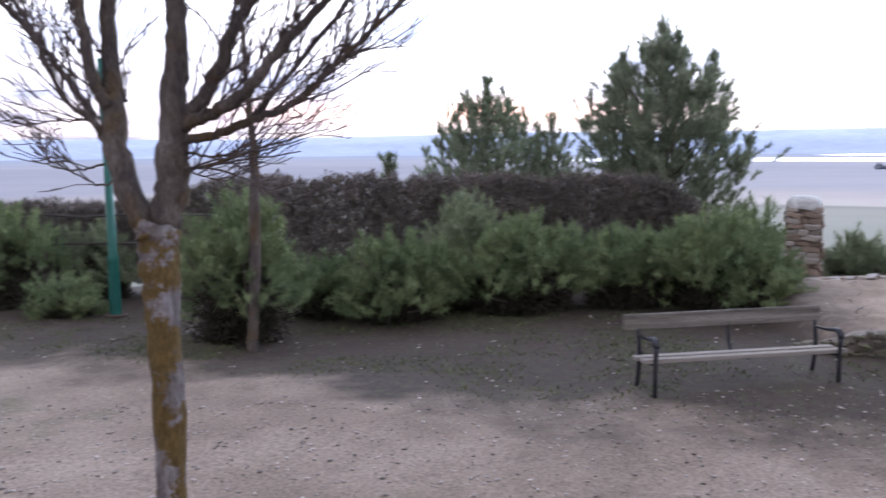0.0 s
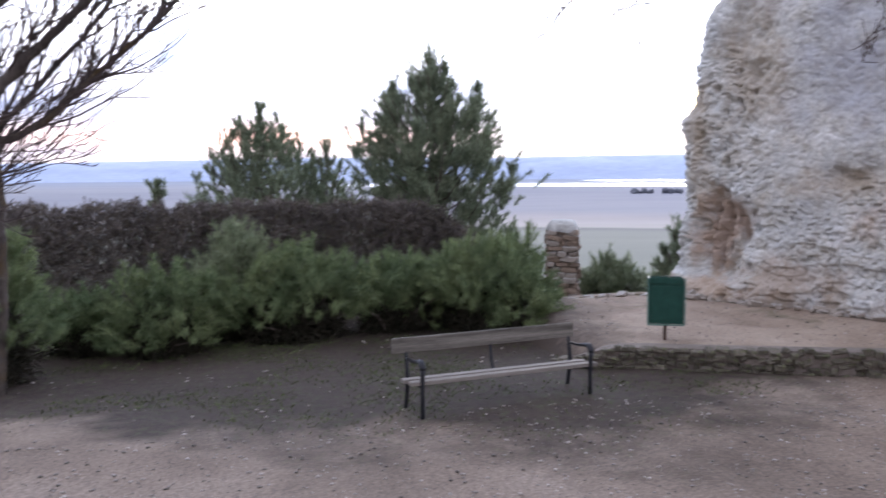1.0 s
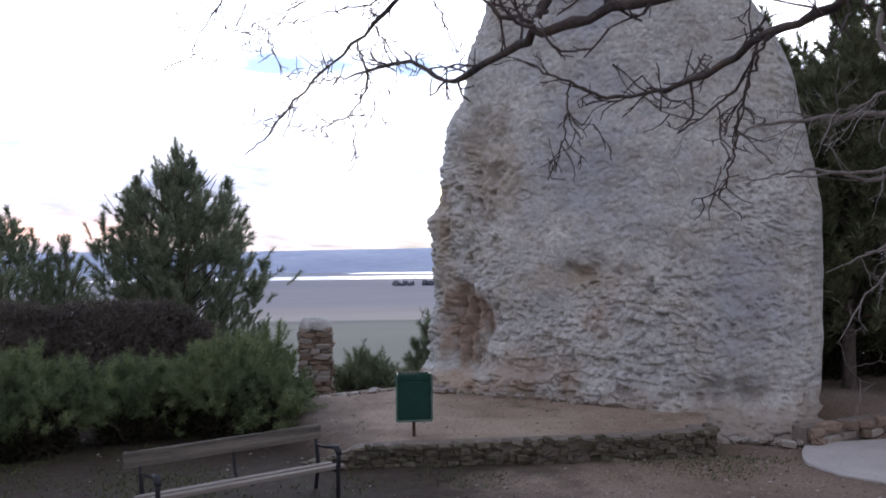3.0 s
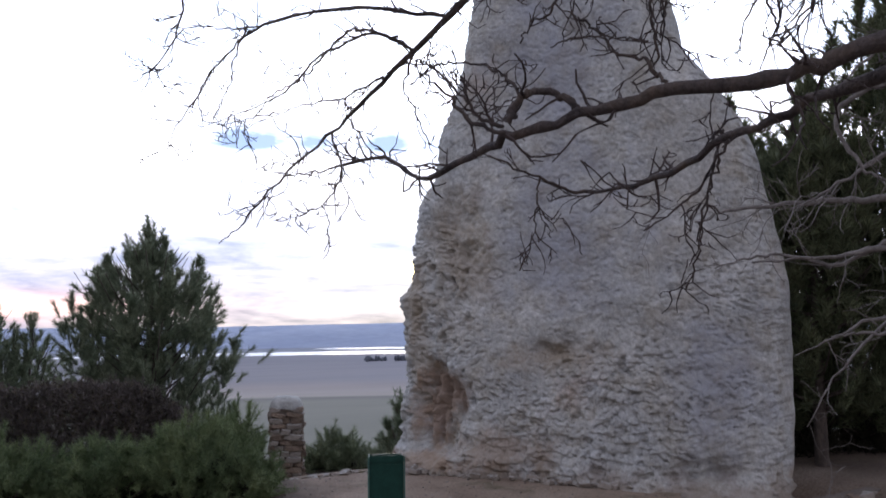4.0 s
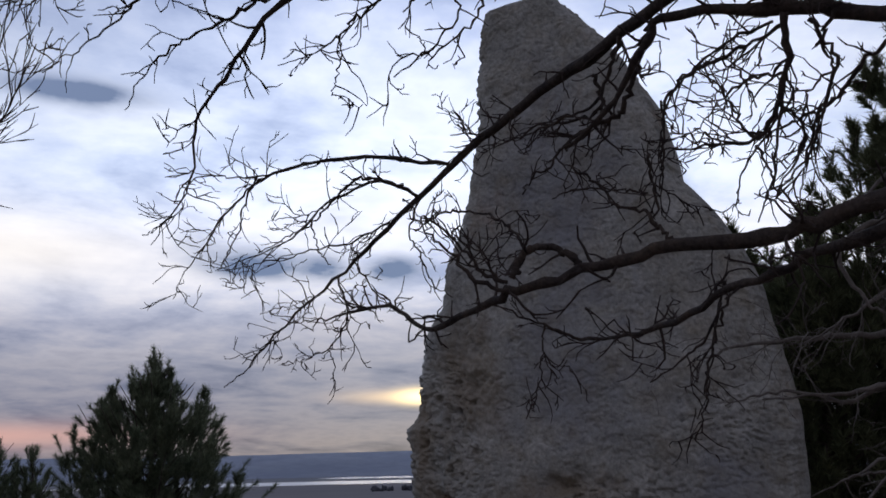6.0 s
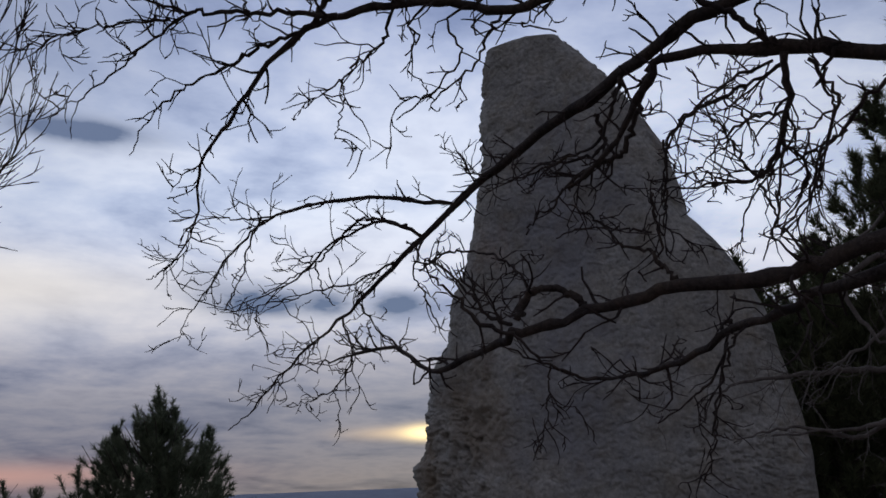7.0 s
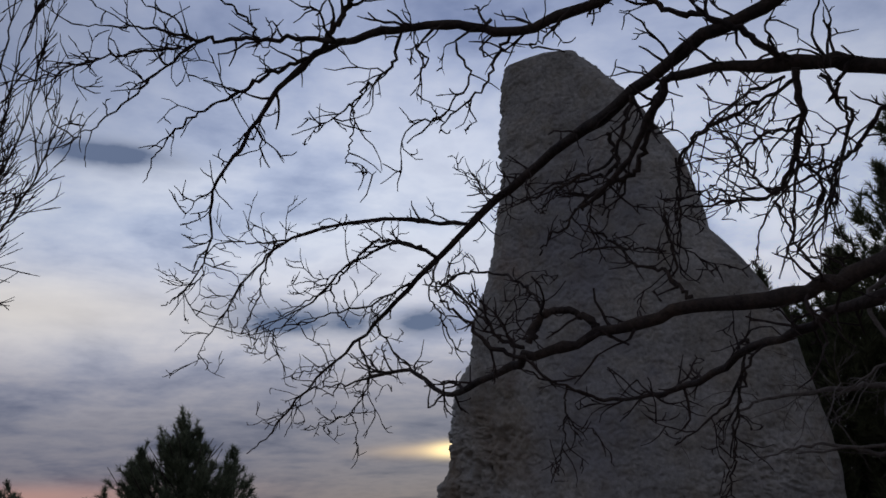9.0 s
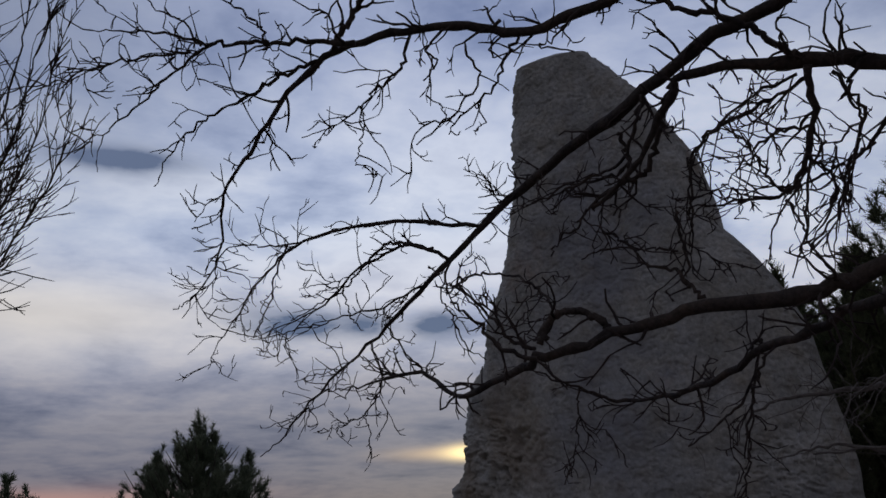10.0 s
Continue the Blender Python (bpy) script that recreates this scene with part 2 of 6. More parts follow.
# grey lime render still holding on, bluish and smooth
for wc, zc, a, b in ((3.0, 4.3, 1.5, 1.7), (2.9, 7.4, 1.4, 2.6), (5.3, 1.9, 0.8, 1.5)):
    rk = mix_rgb(rt, math_node(rt, "MULTIPLY", patch(wc, zc, a, b, 0.9), 0.88), rk, (0.335, 0.347, 0.385))
# weathered sandy rubble
for wc, zc, a, b in ((1.3, 4.1, 0.8, 1.3), (3.0, 2.4, 1.2, 0.35), (0.3, 2.9, 0.4, 1.8)):
    rk = mix_rgb(rt, math_node(rt, "MULTIPLY", patch(wc, zc, a, b, 0.8), 0.72), rk, (0.335, 0.285, 0.225))
# red earth core laid bare in the hollow, brown rubble beside it, and a bleached ledge
rk = mix_rgb(rt, math_node(rt, "MULTIPLY", patch(1.7, 0.8, 1.3, 0.5, 0.7), 0.8), rk, (0.315, 0.255, 0.205))
rk = mix_rgb(rt, math_node(rt, "MULTIPLY", patch(0.75, 1.55, 0.75, 0.75, 0.6), 0.85), rk, (0.30, 0.22, 0.168))
rk = mix_rgb(rt, math_node(rt, "MULTIPLY", patch(0.6, 0.62, 1.4, 0.22, 0.6), 0.8), rk, (0.40, 0.315, 0.245))
rp = node(rt, "ShaderNodeTexNoise", Scale=7.0, Detail=6.0, Roughness=0.75)
link(rt, rc.outputs["Object"], rp.inputs["Vector"])
rk = mix_rgb(rt, 1.0, rk, ramp(rt, rp.outputs[0], [(0.30, grey(0.70)), (0.42, grey(0.95)), (0.7, grey(1.10))]), "MULTIPLY")
rblot = node(rt, "ShaderNodeTexNoise", Scale=2.4, Detail=4.0, Roughness=0.6)
link(rt, rc.outputs["Object"], rblot.inputs["Vector"])
rk = mix_rgb(rt, 1.0, rk, ramp(rt, rblot.outputs[0], [(0.32, (0.86, 0.82, 0.76)), (0.5, grey(1.0)), (0.68, (1.04, 1.06, 1.10))]), "MULTIPLY")
# earth splashed and piled on the foot
foot_dirt = math_node(rt, "DIVIDE", math_node(rt, "SUBTRACT", math_node(rt, "ADD", math_node(rt, "MULTIPLY", rn.outputs[0], 1.5), -0.05), rs.outputs[2]), 0.4, clamp=True)
rk = mix_rgb(rt, math_node(rt, "MULTIPLY", foot_dirt, 0.7), rk, (0.23, 0.18, 0.14))
link(rt, rk, rock_bsdf.inputs["Base Color"])
M_STONE = material("rubble_stone", [(0.075, 0.07, 0.055), (0.17, 0.148, 0.122)], 5, 30, 0.3, 0.95, 0.6, 0.02, per_object=0.3,
                   patches=(0.10, 0.11, 0.05), patch_scale=2.2)
M_BRICK = material("old_brick_stone", [(0.16, 0.118, 0.09), (0.27, 0.21, 0.165)], 5, 30, 0.3, 0.95, 0.6, 0.02, per_object=0.3)
M_MORTAR = material("earth_mortar", [(0.13, 0.11, 0.095), (0.20, 0.17, 0.15)], 6, 40, 0.3, 0.95, 0.6)
M_CONCRETE = material("pale_concrete", [(0.35, 0.335, 0.33), (0.44, 0.42, 0.415)], 2, 30, 0.12, 0.9, 0.3)
M_WOOD = material("grey_weathered_wood", [(0.06, 0.054, 0.048), (0.135, 0.124, 0.11), (0.20, 0.185, 0.165)], 7, 60, 0.4, 0.85, 0.4, 0.005, stretch=(0.15, 3, 3))
M_SEAT = material("worn_pale_wood", [(0.16, 0.145, 0.13), (0.235, 0.21, 0.19)], 6, 60, 0.25, 0.8, 0.4, 0.005, stretch=(0.15, 3, 3))
M_IRON = material("black_cast_iron", [(0.018, 0.02, 0.026), (0.035, 0.036, 0.042)], 8, 50, 0.3, 0.5, 0.2, 0.003, metal=0.3)
M_GREEN = material("dark_green_paint", [(0.007, 0.040, 0.030), (0.012, 0.060, 0.046)], 6, 60, 0.2, 0.45, 0.1, 0.002)
M_GREEN_RIM = material("worn_green_rim", [(0.05, 0.12, 0.10), (0.10, 0.19, 0.16)], 6, 60, 0.3, 0.5, 0.1, 0.002)
M_LAMP = material("teal_lamp_paint", [(0.010, 0.072, 0.058), (0.017, 0.10, 0.08)], 6, 60, 0.2, 0.45, 0.1, 0.002)
M_RUST = material("rusty_steel", [(0.05, 0.03, 0.025), (0.11, 0.07, 0.055)], 10, 60, 0.3, 0.7, 0.3, 0.004)
M_BARK = material("mossy_bark", [(0.05, 0.043, 0.042), (0.115, 0.10, 0.10), (0.235, 0.22, 0.235)], 5, 34, 0.4, 0.95, 1.0, 0.03, stretch=(1, 1, 0.35),
                  patches=(0.082, 0.054, 0.018), patch_scale=3.4, patch_at=(0.45, 0.50))
M_STEM = material("dark_upper_bark", [(0.035, 0.03, 0.03), (0.07, 0.058, 0.052), (0.115, 0.098, 0.09)], 5, 34, 0.4, 0.95, 1.0, 0.03, stretch=(1, 1, 0.35),
                  patches=(0.075, 0.052, 0.028), patch_scale=2.2, patch_at=(0.52, 0.66))
M_TWIG = material("dark_twigs", [(0.045, 0.036, 0.036), (0.085, 0.066, 0.062)], 6, 40, 0.3, 0.9, 0.3, 0.01)
M_LIMB = material("dark_plane_bark", [(0.035, 0.03, 0.032), (0.08, 0.066, 0.062), (0.11, 0.085, 0.07)], 9, 60, 0.35, 0.9, 0.8, 0.012)
M_PALE_TWIG = material("pale_grey_twigs", [(0.12, 0.108, 0.10), (0.23, 0.21, 0.20)], 6, 40, 0.3, 0.9, 0.3, 0.01)
M_PINE = material("pine_needles", [(0.135, 0.175, 0.115), (0.26, 0.295, 0.20)], 1.6, 9, 0.3, 0.75, 0.0, island=0.35, sheer=0.2)
M_PINE_DARK = material("dark_pine_needles", [(0.07, 0.088, 0.05), (0.165, 0.18, 0.10)], 0.8, 6, 0.3, 0.8, 0.0, island=0.35, sheer=0.12)
M_SHRUB = material("shrub_needles", [(0.096, 0.142, 0.072), (0.225, 0.27, 0.132)], 1.4, 8, 0.3, 0.75, 0.0, island=0.35, sheer=0.2)
M_SHRUB_GREY = material("grey_green_needles", [(0.155, 0.195, 0.115), (0.255, 0.285, 0.18)], 1.4, 8, 0.3, 0.8, 0.0, island=0.35, sheer=0.2)
# near-black twig colour stands in for the shade inside the shrubs
M_CORE_SHADE = material("inner_twigs_painted_shade", [(0.014, 0.015, 0.009), (0.03, 0.026, 0.018)], 3, 20, 0.3, 1.0, 0.0)
M_HEDGE = material("bare_hedge_twigs", [(0.076, 0.067, 0.065), (0.175, 0.152, 0.143)], 1.2, 14, 0.35, 0.95, 0.0, island=0.3)
M_HEDGE_LEAF = material("dry_hedge_leaves", [(0.07, 0.065, 0.04), (0.12, 0.095, 0.06)], 1.2, 14, 0.35, 0.9, 0.0, island=0.45)
M_PINE_BARK = material("pine_bark", [(0.06, 0.05, 0.045), (0.13, 0.105, 0.09)], 6, 30, 0.35, 0.95, 0.8, 0.02, stretch=(1, 1, 0.4))
M_PEBBLE = material("pale_pebbles", [(0.17, 0.15, 0.135), (0.33, 0.30, 0.28)], 4, 30, 0.2, 0.9, 0.2, island=0.6)
M_LITTER = material("dry_leaf_litter", [(0.04, 0.028, 0.022), (0.13, 0.095, 0.07)], 4, 30, 0.3, 0.95, 0.0, island=0.5)
M_GRASS = material("thin_grass", [(0.05, 0.07, 0.028), (0.10, 0.12, 0.05)], 2, 20, 0.3, 0.9, 0.0, island=0.35)
# lightened, bluish tree colour with the distance haze mixed in
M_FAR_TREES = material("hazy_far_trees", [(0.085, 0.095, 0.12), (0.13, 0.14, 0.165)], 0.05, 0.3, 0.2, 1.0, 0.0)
M_FENCE = material("dark_fence_wood", [(0.03, 0.027, 0.026), (0.06, 0.055, 0.05)], 6, 40, 0.3, 0.9, 0.3)

M_WATER = bpy.data.materials.new("lake_water_painted_sky")
M_WATER.use_nodes = True
wb = M_WATER.node_tree.nodes["Principled BSDF"]
# whitish base colour paints in the bright sky mirrored by the lake
wb.inputs["Base Color"].default_value = (0.62, 0.65, 0.70, 1)
wb.inputs["Roughness"].default_value, wb.inputs["Specular IOR Level"].default_value = 0.35, 1.0


# ---- mesh helpers ----
class Geo:
    """Vertices and faces gathered for one mesh."""

    def __init__(self):
        self.v, self.f = [], []

    def tube(self, pts, radii, sides=6, cap=True):
        pts = [Vector(p) for p in pts]
        start, n = len(self.v), len(pts)
        side = None
        for i, p in enumerate(pts):
            d = (pts[min(i + 1, n - 1)] - pts[max(i - 1, 0)])
            d = d.normalized() if d.length > 1e-9 else Vector((0, 0, 1))
            if side is None:
                side = d.orthogonal().normalized()
            else:
                side = (side - d * side.dot(d))
                side = side.normalized() if side.length > 1e-6 else d.orthogonal().normalized()
            other = d.cross(side)
            for k in range(sides):
                a = 2 * math.pi * k / sides
                self.v.append(tuple(p + (side * math.cos(a) + other * math.sin(a)) * radii[i]))
        for i in range(n - 1):
            for k in range(sides):
                a, b = start + i * sides + k, start + i * sides + (k + 1) % sides
                self.f.append((a, b, b + sides, a + sides))
        if cap:
            self.f.append(tuple(start + k for k in reversed(range(sides))))
            self.f.append(tuple(start + (n - 1) * sides + k for k in range(sides)))

    def raw(self, verts, faces):
        s = len(self.v)
        self.v.extend(map(tuple, verts))
        self.f.extend(tuple(i + s for i in f) for f in faces)

    def box(self, lo, hi, m=None, bevel=0.0):
        bm = bmesh.new()
        bmesh.ops.create_cube(bm, size=1)
        for v in bm.verts:
            v.co = Vector([(lo[i] + hi[i]) / 2 + v.co[i] * (hi[i] - lo[i]) for i in range(3)])
        if bevel:
            bmesh.ops.bevel(bm, geom=bm.edges[:], offset=bevel, segments=2, affect="EDGES")
        if m is not None:
            bm.transform(m)
        bm.verts.index_update()
        self.raw([v.co[:] for v in bm.verts], [[v.index for v in f.verts] for f in bm.faces])
        bm.free()

    def mesh(self, name, mat, smooth=False):
        me = bpy.data.meshes.new(name)
        me.from_pydata(self.v, [], self.f)
        if smooth:
            me.polygons.foreach_set("use_smooth", [True] * len(me.polygons))
        me.materials.append(mat)
        return me


def part(name, geo, mat, parent=None, label="", smooth=False):
    ob = new(name, geo.mesh(name, mat, smooth))
    ob.parent = parent
    if label:
        tagged(ob, label=label)
    return ob


def thing(name, at, label, category, group="", kind=""):
    ob = new(name)
    ob.matrix_basis = at if isinstance(at, Matrix) else Matrix.Translation(at)
    return tagged(ob, label, category, group, kind)


def smooth_line(ctrl, per=5):
    """Catmull-Rom through control rows (x, y, z, r)."""
    c = np.array(ctrl, float)
    c = np.vstack([2 * c[0] - c[1], c, 2 * c[-1] - c[-2]])
    out = []
    for i in range(1, len(c) - 2):
        for k in range(per):
            t = k / per
            out.append(0.5 * (2 * c[i] + (c[i + 1] - c[i - 1]) * t + (2 * c[i - 1] - 5 * c[i] + 4 * c[i + 1] - c[i + 2]) * t * t
                              + (3 * c[i] - c[i - 1] - 3 * c[i + 1] + c[i + 2]) * t ** 3))
    out.append(c[-2])
    return np.array(out)


def unit(v):
    return v / (np.linalg.norm(v, axis=-1, keepdims=True) + 1e-9)


def needles(rng, axis_from, axis_to, count, length, width, spread=0.9):
    """Thin triangles round many axes at once; axes are rows. Returns verts, faces."""
    n = len(axis_from)
    t = rng.random((n, count, 1)) ** 0.8
    base = axis_from[:, None] + (axis_to - axis_from)[:, None] * t
    along = unit(axis_to - axis_from)[:, None]
    out = unit(along * 0.75 + unit(rng.normal(size=(n, count, 3))) * spread)
    side = unit(np.cross(out, rng.normal(size=(n, count, 3)))) * width
    size = length * (0.7 + 0.6 * rng.random((n, count, 1)))
    v = np.stack([base - side, base + side, base + out * size], 2).reshape(-1, 3)
    f = np.arange(len(v)).reshape(-1, 3)
    return v, f


def quick_mesh(name, v, f, mat):
    me = bpy.data.meshes.new(name)
    me.vertices.add(len(v))
    me.vertices.foreach_set("co", np.asarray(v, np.float32).ravel())
    me.loops.add(f.size)
    me.loops.foreach_set("vertex_index", f.astype(np.int32).ravel())
    me.polygons.add(len(f))
    me.polygons.foreach_set("loop_start", np.arange(0, f.size, f.shape[1], dtype=np.int32))
    me.update(calc_edges=True)
    me.materials.append(mat)
    return me


def fbm(p, octaves=4):
    s, a, q = 0.0, 0.5, Vector(p)
    for _ in range(octaves):
        s += a * noise.noise(q)
        q, a = q * 2.03 + Vector((7.1, 3.3, 1.7)), a * 0.5
    return s


def step(a, b, x):
    t = np.clip((x - a) / (b - a), 0, 1)
    return t * t * (3 - 2 * t)


# ---- ground: one sheet from the path to the plain ----
PLAIN = -60.0


def ground_z(x, y):
    away = np.hypot((x - 3) * 0.8, y - 2)
    z = -1.2 * step(17.0, 24, away) - 10 * step(21, 45, away) - (abs(PLAIN) - 11.2) * step(30, 230, away)
    z = z + 1.12 * step(4.2, 1.2, np.hypot(x - 0.4, y + 0.2))
    z = z + 0.04 * step(1.6, 4.3, x) * step(7.4, 5.0, x) * step(7.5, 8.8, y) * step(12.5, 10.5, y)
    z = z + 0.03 * np.sin(x * 1.3 + 0.6) * np.sin(y * 1.1) * step(20, 10, away)
    z = z - 0.19 * step(8.8, 12.5, y) * step(3.0, -2.5, x) * step(22, 18, y) - 0.08 * step(4.4, 6.5, y) * step(3.6, 0.8, x) * step(22, 18, y)
    z = z + 0.07 * step(0.9, 0.2, np.abs(y - np.interp(x, [4.9, 6.9, 8.2, 9.6], [10.5, 9.4, 8.85, 8.6]))) * step(4.6, 5.4, x) * step(9.9, 9.2, x)
    z = z + 0.35 * step(12.3, 13.6, x) * step(4, 6, y) * step(17, 15, y)
    return z


def axis(lo, hi, fine_step, far, grow):
    mid = list(np.arange(lo, hi, fine_step))
    s, right = fine_step, [hi]
    while right[-1] < far:
        s *= grow
        right.append(right[-1] + s)
    s, left = fine_step, [lo]
    while left[-1] > -far:
        s *= grow
        left.append(left[-1] - s)
    return np.array(left[:0:-1] + mid + right)


gx, gy = axis(-7, 13, 0.14, 4900, 1.13), axis(5, 16, 0.14, 4900, 1.13)
X, Y = np.meshgrid(gx, gy)
Z = ground_z(X, Y)
near = (np.abs(X - 3) < 14) & (np.abs(Y - 9) < 10)
Z[near] += [0.035 * fbm((a * 1.1, b * 1.1, 0), 4) for a, b in zip(X[near], Y[near])]
idx = np.arange(X.size).reshape(X.shape)
faces = np.stack([idx[:-1, :-1], idx[:-1, 1:], idx[1:, 1:], idx[1:, :-1]], -1).reshape(-1, 4)
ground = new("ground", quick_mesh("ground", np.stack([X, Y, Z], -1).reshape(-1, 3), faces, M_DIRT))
ground.data.materials.append(M_SCRUB)
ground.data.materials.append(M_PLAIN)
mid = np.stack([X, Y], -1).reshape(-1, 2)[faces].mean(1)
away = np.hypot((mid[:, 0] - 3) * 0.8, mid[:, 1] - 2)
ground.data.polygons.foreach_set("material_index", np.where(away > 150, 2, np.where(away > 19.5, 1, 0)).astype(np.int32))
ground.data.polygons.foreach_set("use_smooth", np.ones(len(faces), bool))
tagged(ground, "packed pinkish-grey dirt ground falling away to a wide plain", "ground", kind="structure")


def wedge(name, az0, az1, near_d, far_d, z, mat, label, ragged=0.04, seed=0, kind="structure", category="water"):
    """A flat sheet on the plain, between two bearings and two distances, with ragged shores."""
    n, v = 60, []
    for i in range(n + 1):
        a = radians(az0 + (az1 - az0) * i / n)
        taper = min(1, i / 5, (n - i) / 5)
        mid_d = (near_d + far_d) / 2
        for k, d in enumerate((near_d, far_d)):
            d = mid_d + (d - mid_d) * taper * (1 + ragged * 6 * noise.noise(Vector((i * 0.3, k * 9 + seed, 0))))
            v.append((math.sin(a) * d, math.cos(a) * d, z))
    g = Geo()
    g.raw(v, [(2 * i, 2 * i + 2, 2 * i + 3, 2 * i + 1) for i in range(n)])
    ob = new(name, g.mesh(name, mat))
    return tagged(ob, label, category, kind=kind)


wedge("water", 6, 44, 2620, 3050, PLAIN + 0.6, M_WATER, "lake lying across the plain, bright sky reflection painted in as pale colour", seed=1)
wedge("water", 21.6, 44, 3420, 3750, PLAIN + 0.6, M_WATER, "narrow arm of the lake on the plain, sky reflection painted in pale", seed=5)

# far hills: a long low ridge, its blue colour painted as distance haze
hv, hf, nh = [], [], 160
for i in range(nh + 1):
    az = -75 + 170 * i / nh
    a = radians(az)
    top = 4650 * math.tan(radians(0.22 + 0.30 * float(step(-12, 22, az)) + 0.16 * noise.noise(Vector((az * 0.09, 1.3, 0))) + 0.05 * noise.noise(Vector((az * 0.5, 4, 0))))) + 2.8
    for d, z in ((3900, PLAIN - 2), (4300, PLAIN + 45 + 12 * noise.noise(Vector((az * 0.2, 8, 0)))), (4650, top), (4850, PLAIN)):
        hv.append((math.sin(a) * d, math.cos(a) * d, z))
for i in range(nh):
    for k in range(3):
        hf.append((4 * i + k, 4 * i + 4 + k, 4 * i + 5 + k, 4 * i + k + 1))
hills = new("backdrop", quick_mesh("backdrop", np.array(hv), np.array(hf), M_HILLS_HAZE))
tagged(hills, "long low hills along the horizon, distance haze painted in as blue", "hills", kind="structure")

# ---- terrace beside the tower stub ----
EDGE = [(4.35, 11.6), (4.8, 10.7), (5.8, 10.25), (6.95, 9.66), (8.0, 9.15), (9.05, 8.88), (9.42, 8.95), (9.66, 9.3), (10.2, 9.9)]


def terrace_z(x, y):
    return (0.28 + 0.018 * (x - 5) + 0.04 * (y - 10.5) - 0.6 * float(step(13.9, 15.7, y)) * float(step(8.4, 7.6, x))) * float(step(4.3, 5.15, x)) - 0.14 * float(step(5.0, 4.5, x))


def terrace_sheet():
    n, rows = 60, 40
    edge = smooth_line([(x, y, 0, 0) for x, y in EDGE], 10)[:, :2]
    back = smooth_line([(4.6, 15.6, 0, 0), (6.6, 15.6, 0, 0), (7.6, 15.2, 0, 0), (9.0, 15.0, 0, 0), (11.5, 11.0, 0, 0)], 15)[:, :2]
    e = np.array([edge[int(round(i * (len(edge) - 1) / n))] for i in range(n + 1)])
    b = np.array([back[int(round(i * (len(back) - 1) / n))] for i in range(n + 1)])
    v = []
    for j in range(rows + 1):
        p = e + (b - e) * (j / rows)
        v += [(x, y, terrace_z(x, y) + 0.05 * fbm((x * 1.6, y * 1.6, 3), 4)) for x, y in p]
    # down the back of the terrace, below the hill slope
    v += [(x, y + 0.15, -1.5) for x, y in b]
    f = [(j * (n + 1) + i, j * (n + 1) + i + 1, (j + 1) * (n + 1) + i + 1, (j + 1) * (n + 1) + i) for j in range(rows + 1) for i in range(n)]
    return quick_mesh("terrace", np.array(v), np.array(f), M_TERRACE)


terrace = tagged(new("terrace", terrace_sheet()), "raised terrace of bare reddish dirt", "ground", kind="structure")

# ---- ruined tower stub ----
TOWER_FROM, TOWER_DIR = Vector((7.9, 14.2, 0)), Vector((0.5503, -0.8350, 0))
TOWER_OUT = Vector((-0.8350, -0.5503, 0))
HEIGHTS = [-0.3, 0.6, 1.1, 2.0, 3.0, 3.35, 3.6, 4.2, 5.0, 5.5, 6.2, 6.8, 7.4, 8.3, 8.8, 9.45, 10.2, 10.75, 11.05]
LEFT = [-0.1, -0.1, -0.2, -0.14, -0.08, -0.24, -0.02, 0.05, 0.20, 0.53, 0.60, 0.92, 1.16, 1.30, 1.40, 1.33, 1.38, 1.47, 1.58]
RIGHT = [6.05, 6.22, 6.25, 6.28, 6.26, 6.25, 6.22, 6.15, 5.98, 5.92, 5.65, 5.32, 4.85, 4.66, 4.52, 4.14, 3.68, 3.2, 2.95]


def blob(w, z, wc, zc, a, b):
    return math.exp(-((w - wc) / a) ** 2 - ((z - zc) / b) ** 2)


def dice(i, j, k=0):
    """A steady number from 0 to 1 for a stone of the masonry."""
    v = math.sin(i * 127.1 + j * 311.7 + k * 74.7) * 43758.5453
    return v - math.floor(v)


def laid_stone(w, z, high=0.135, long=0.36):
    """How far a point of the face stands proud: flat lens-shaped stones in rough courses, dropped ones left open."""
    zz = z + 0.16 * noise.noise(Vector((w * 0.8, z * 0.7, 12))) + 0.06 * noise.noise(Vector((w * 2.6, z * 2.0, 4)))
    row = math.floor(zz / high)
    ww = w + 0.5 * long * (row % 2) + 0.6 * long * dice(row, 3) + 0.12 * noise.noise(Vector((w * 2.5, z * 5, 9)))
    col = math.floor(ww / long)
    u, v = ww / long - col, zz / high - row
    if dice(row, col, 2) < 0.42:
        u = (u * 2) % 1.0
        col = col * 2 + int(u > 0.5) + 500
    side = min(1.0, 5.0 * min(u, 1 - u))
    lens = side * min(1.0, 6.0 * v) * (1.0 - 0.75 * v * v)
    proud = 1.25 * dice(row, col) ** 1.3
    return lens * proud - 0.7 * (dice(row, col, 5) < 0.10) * side


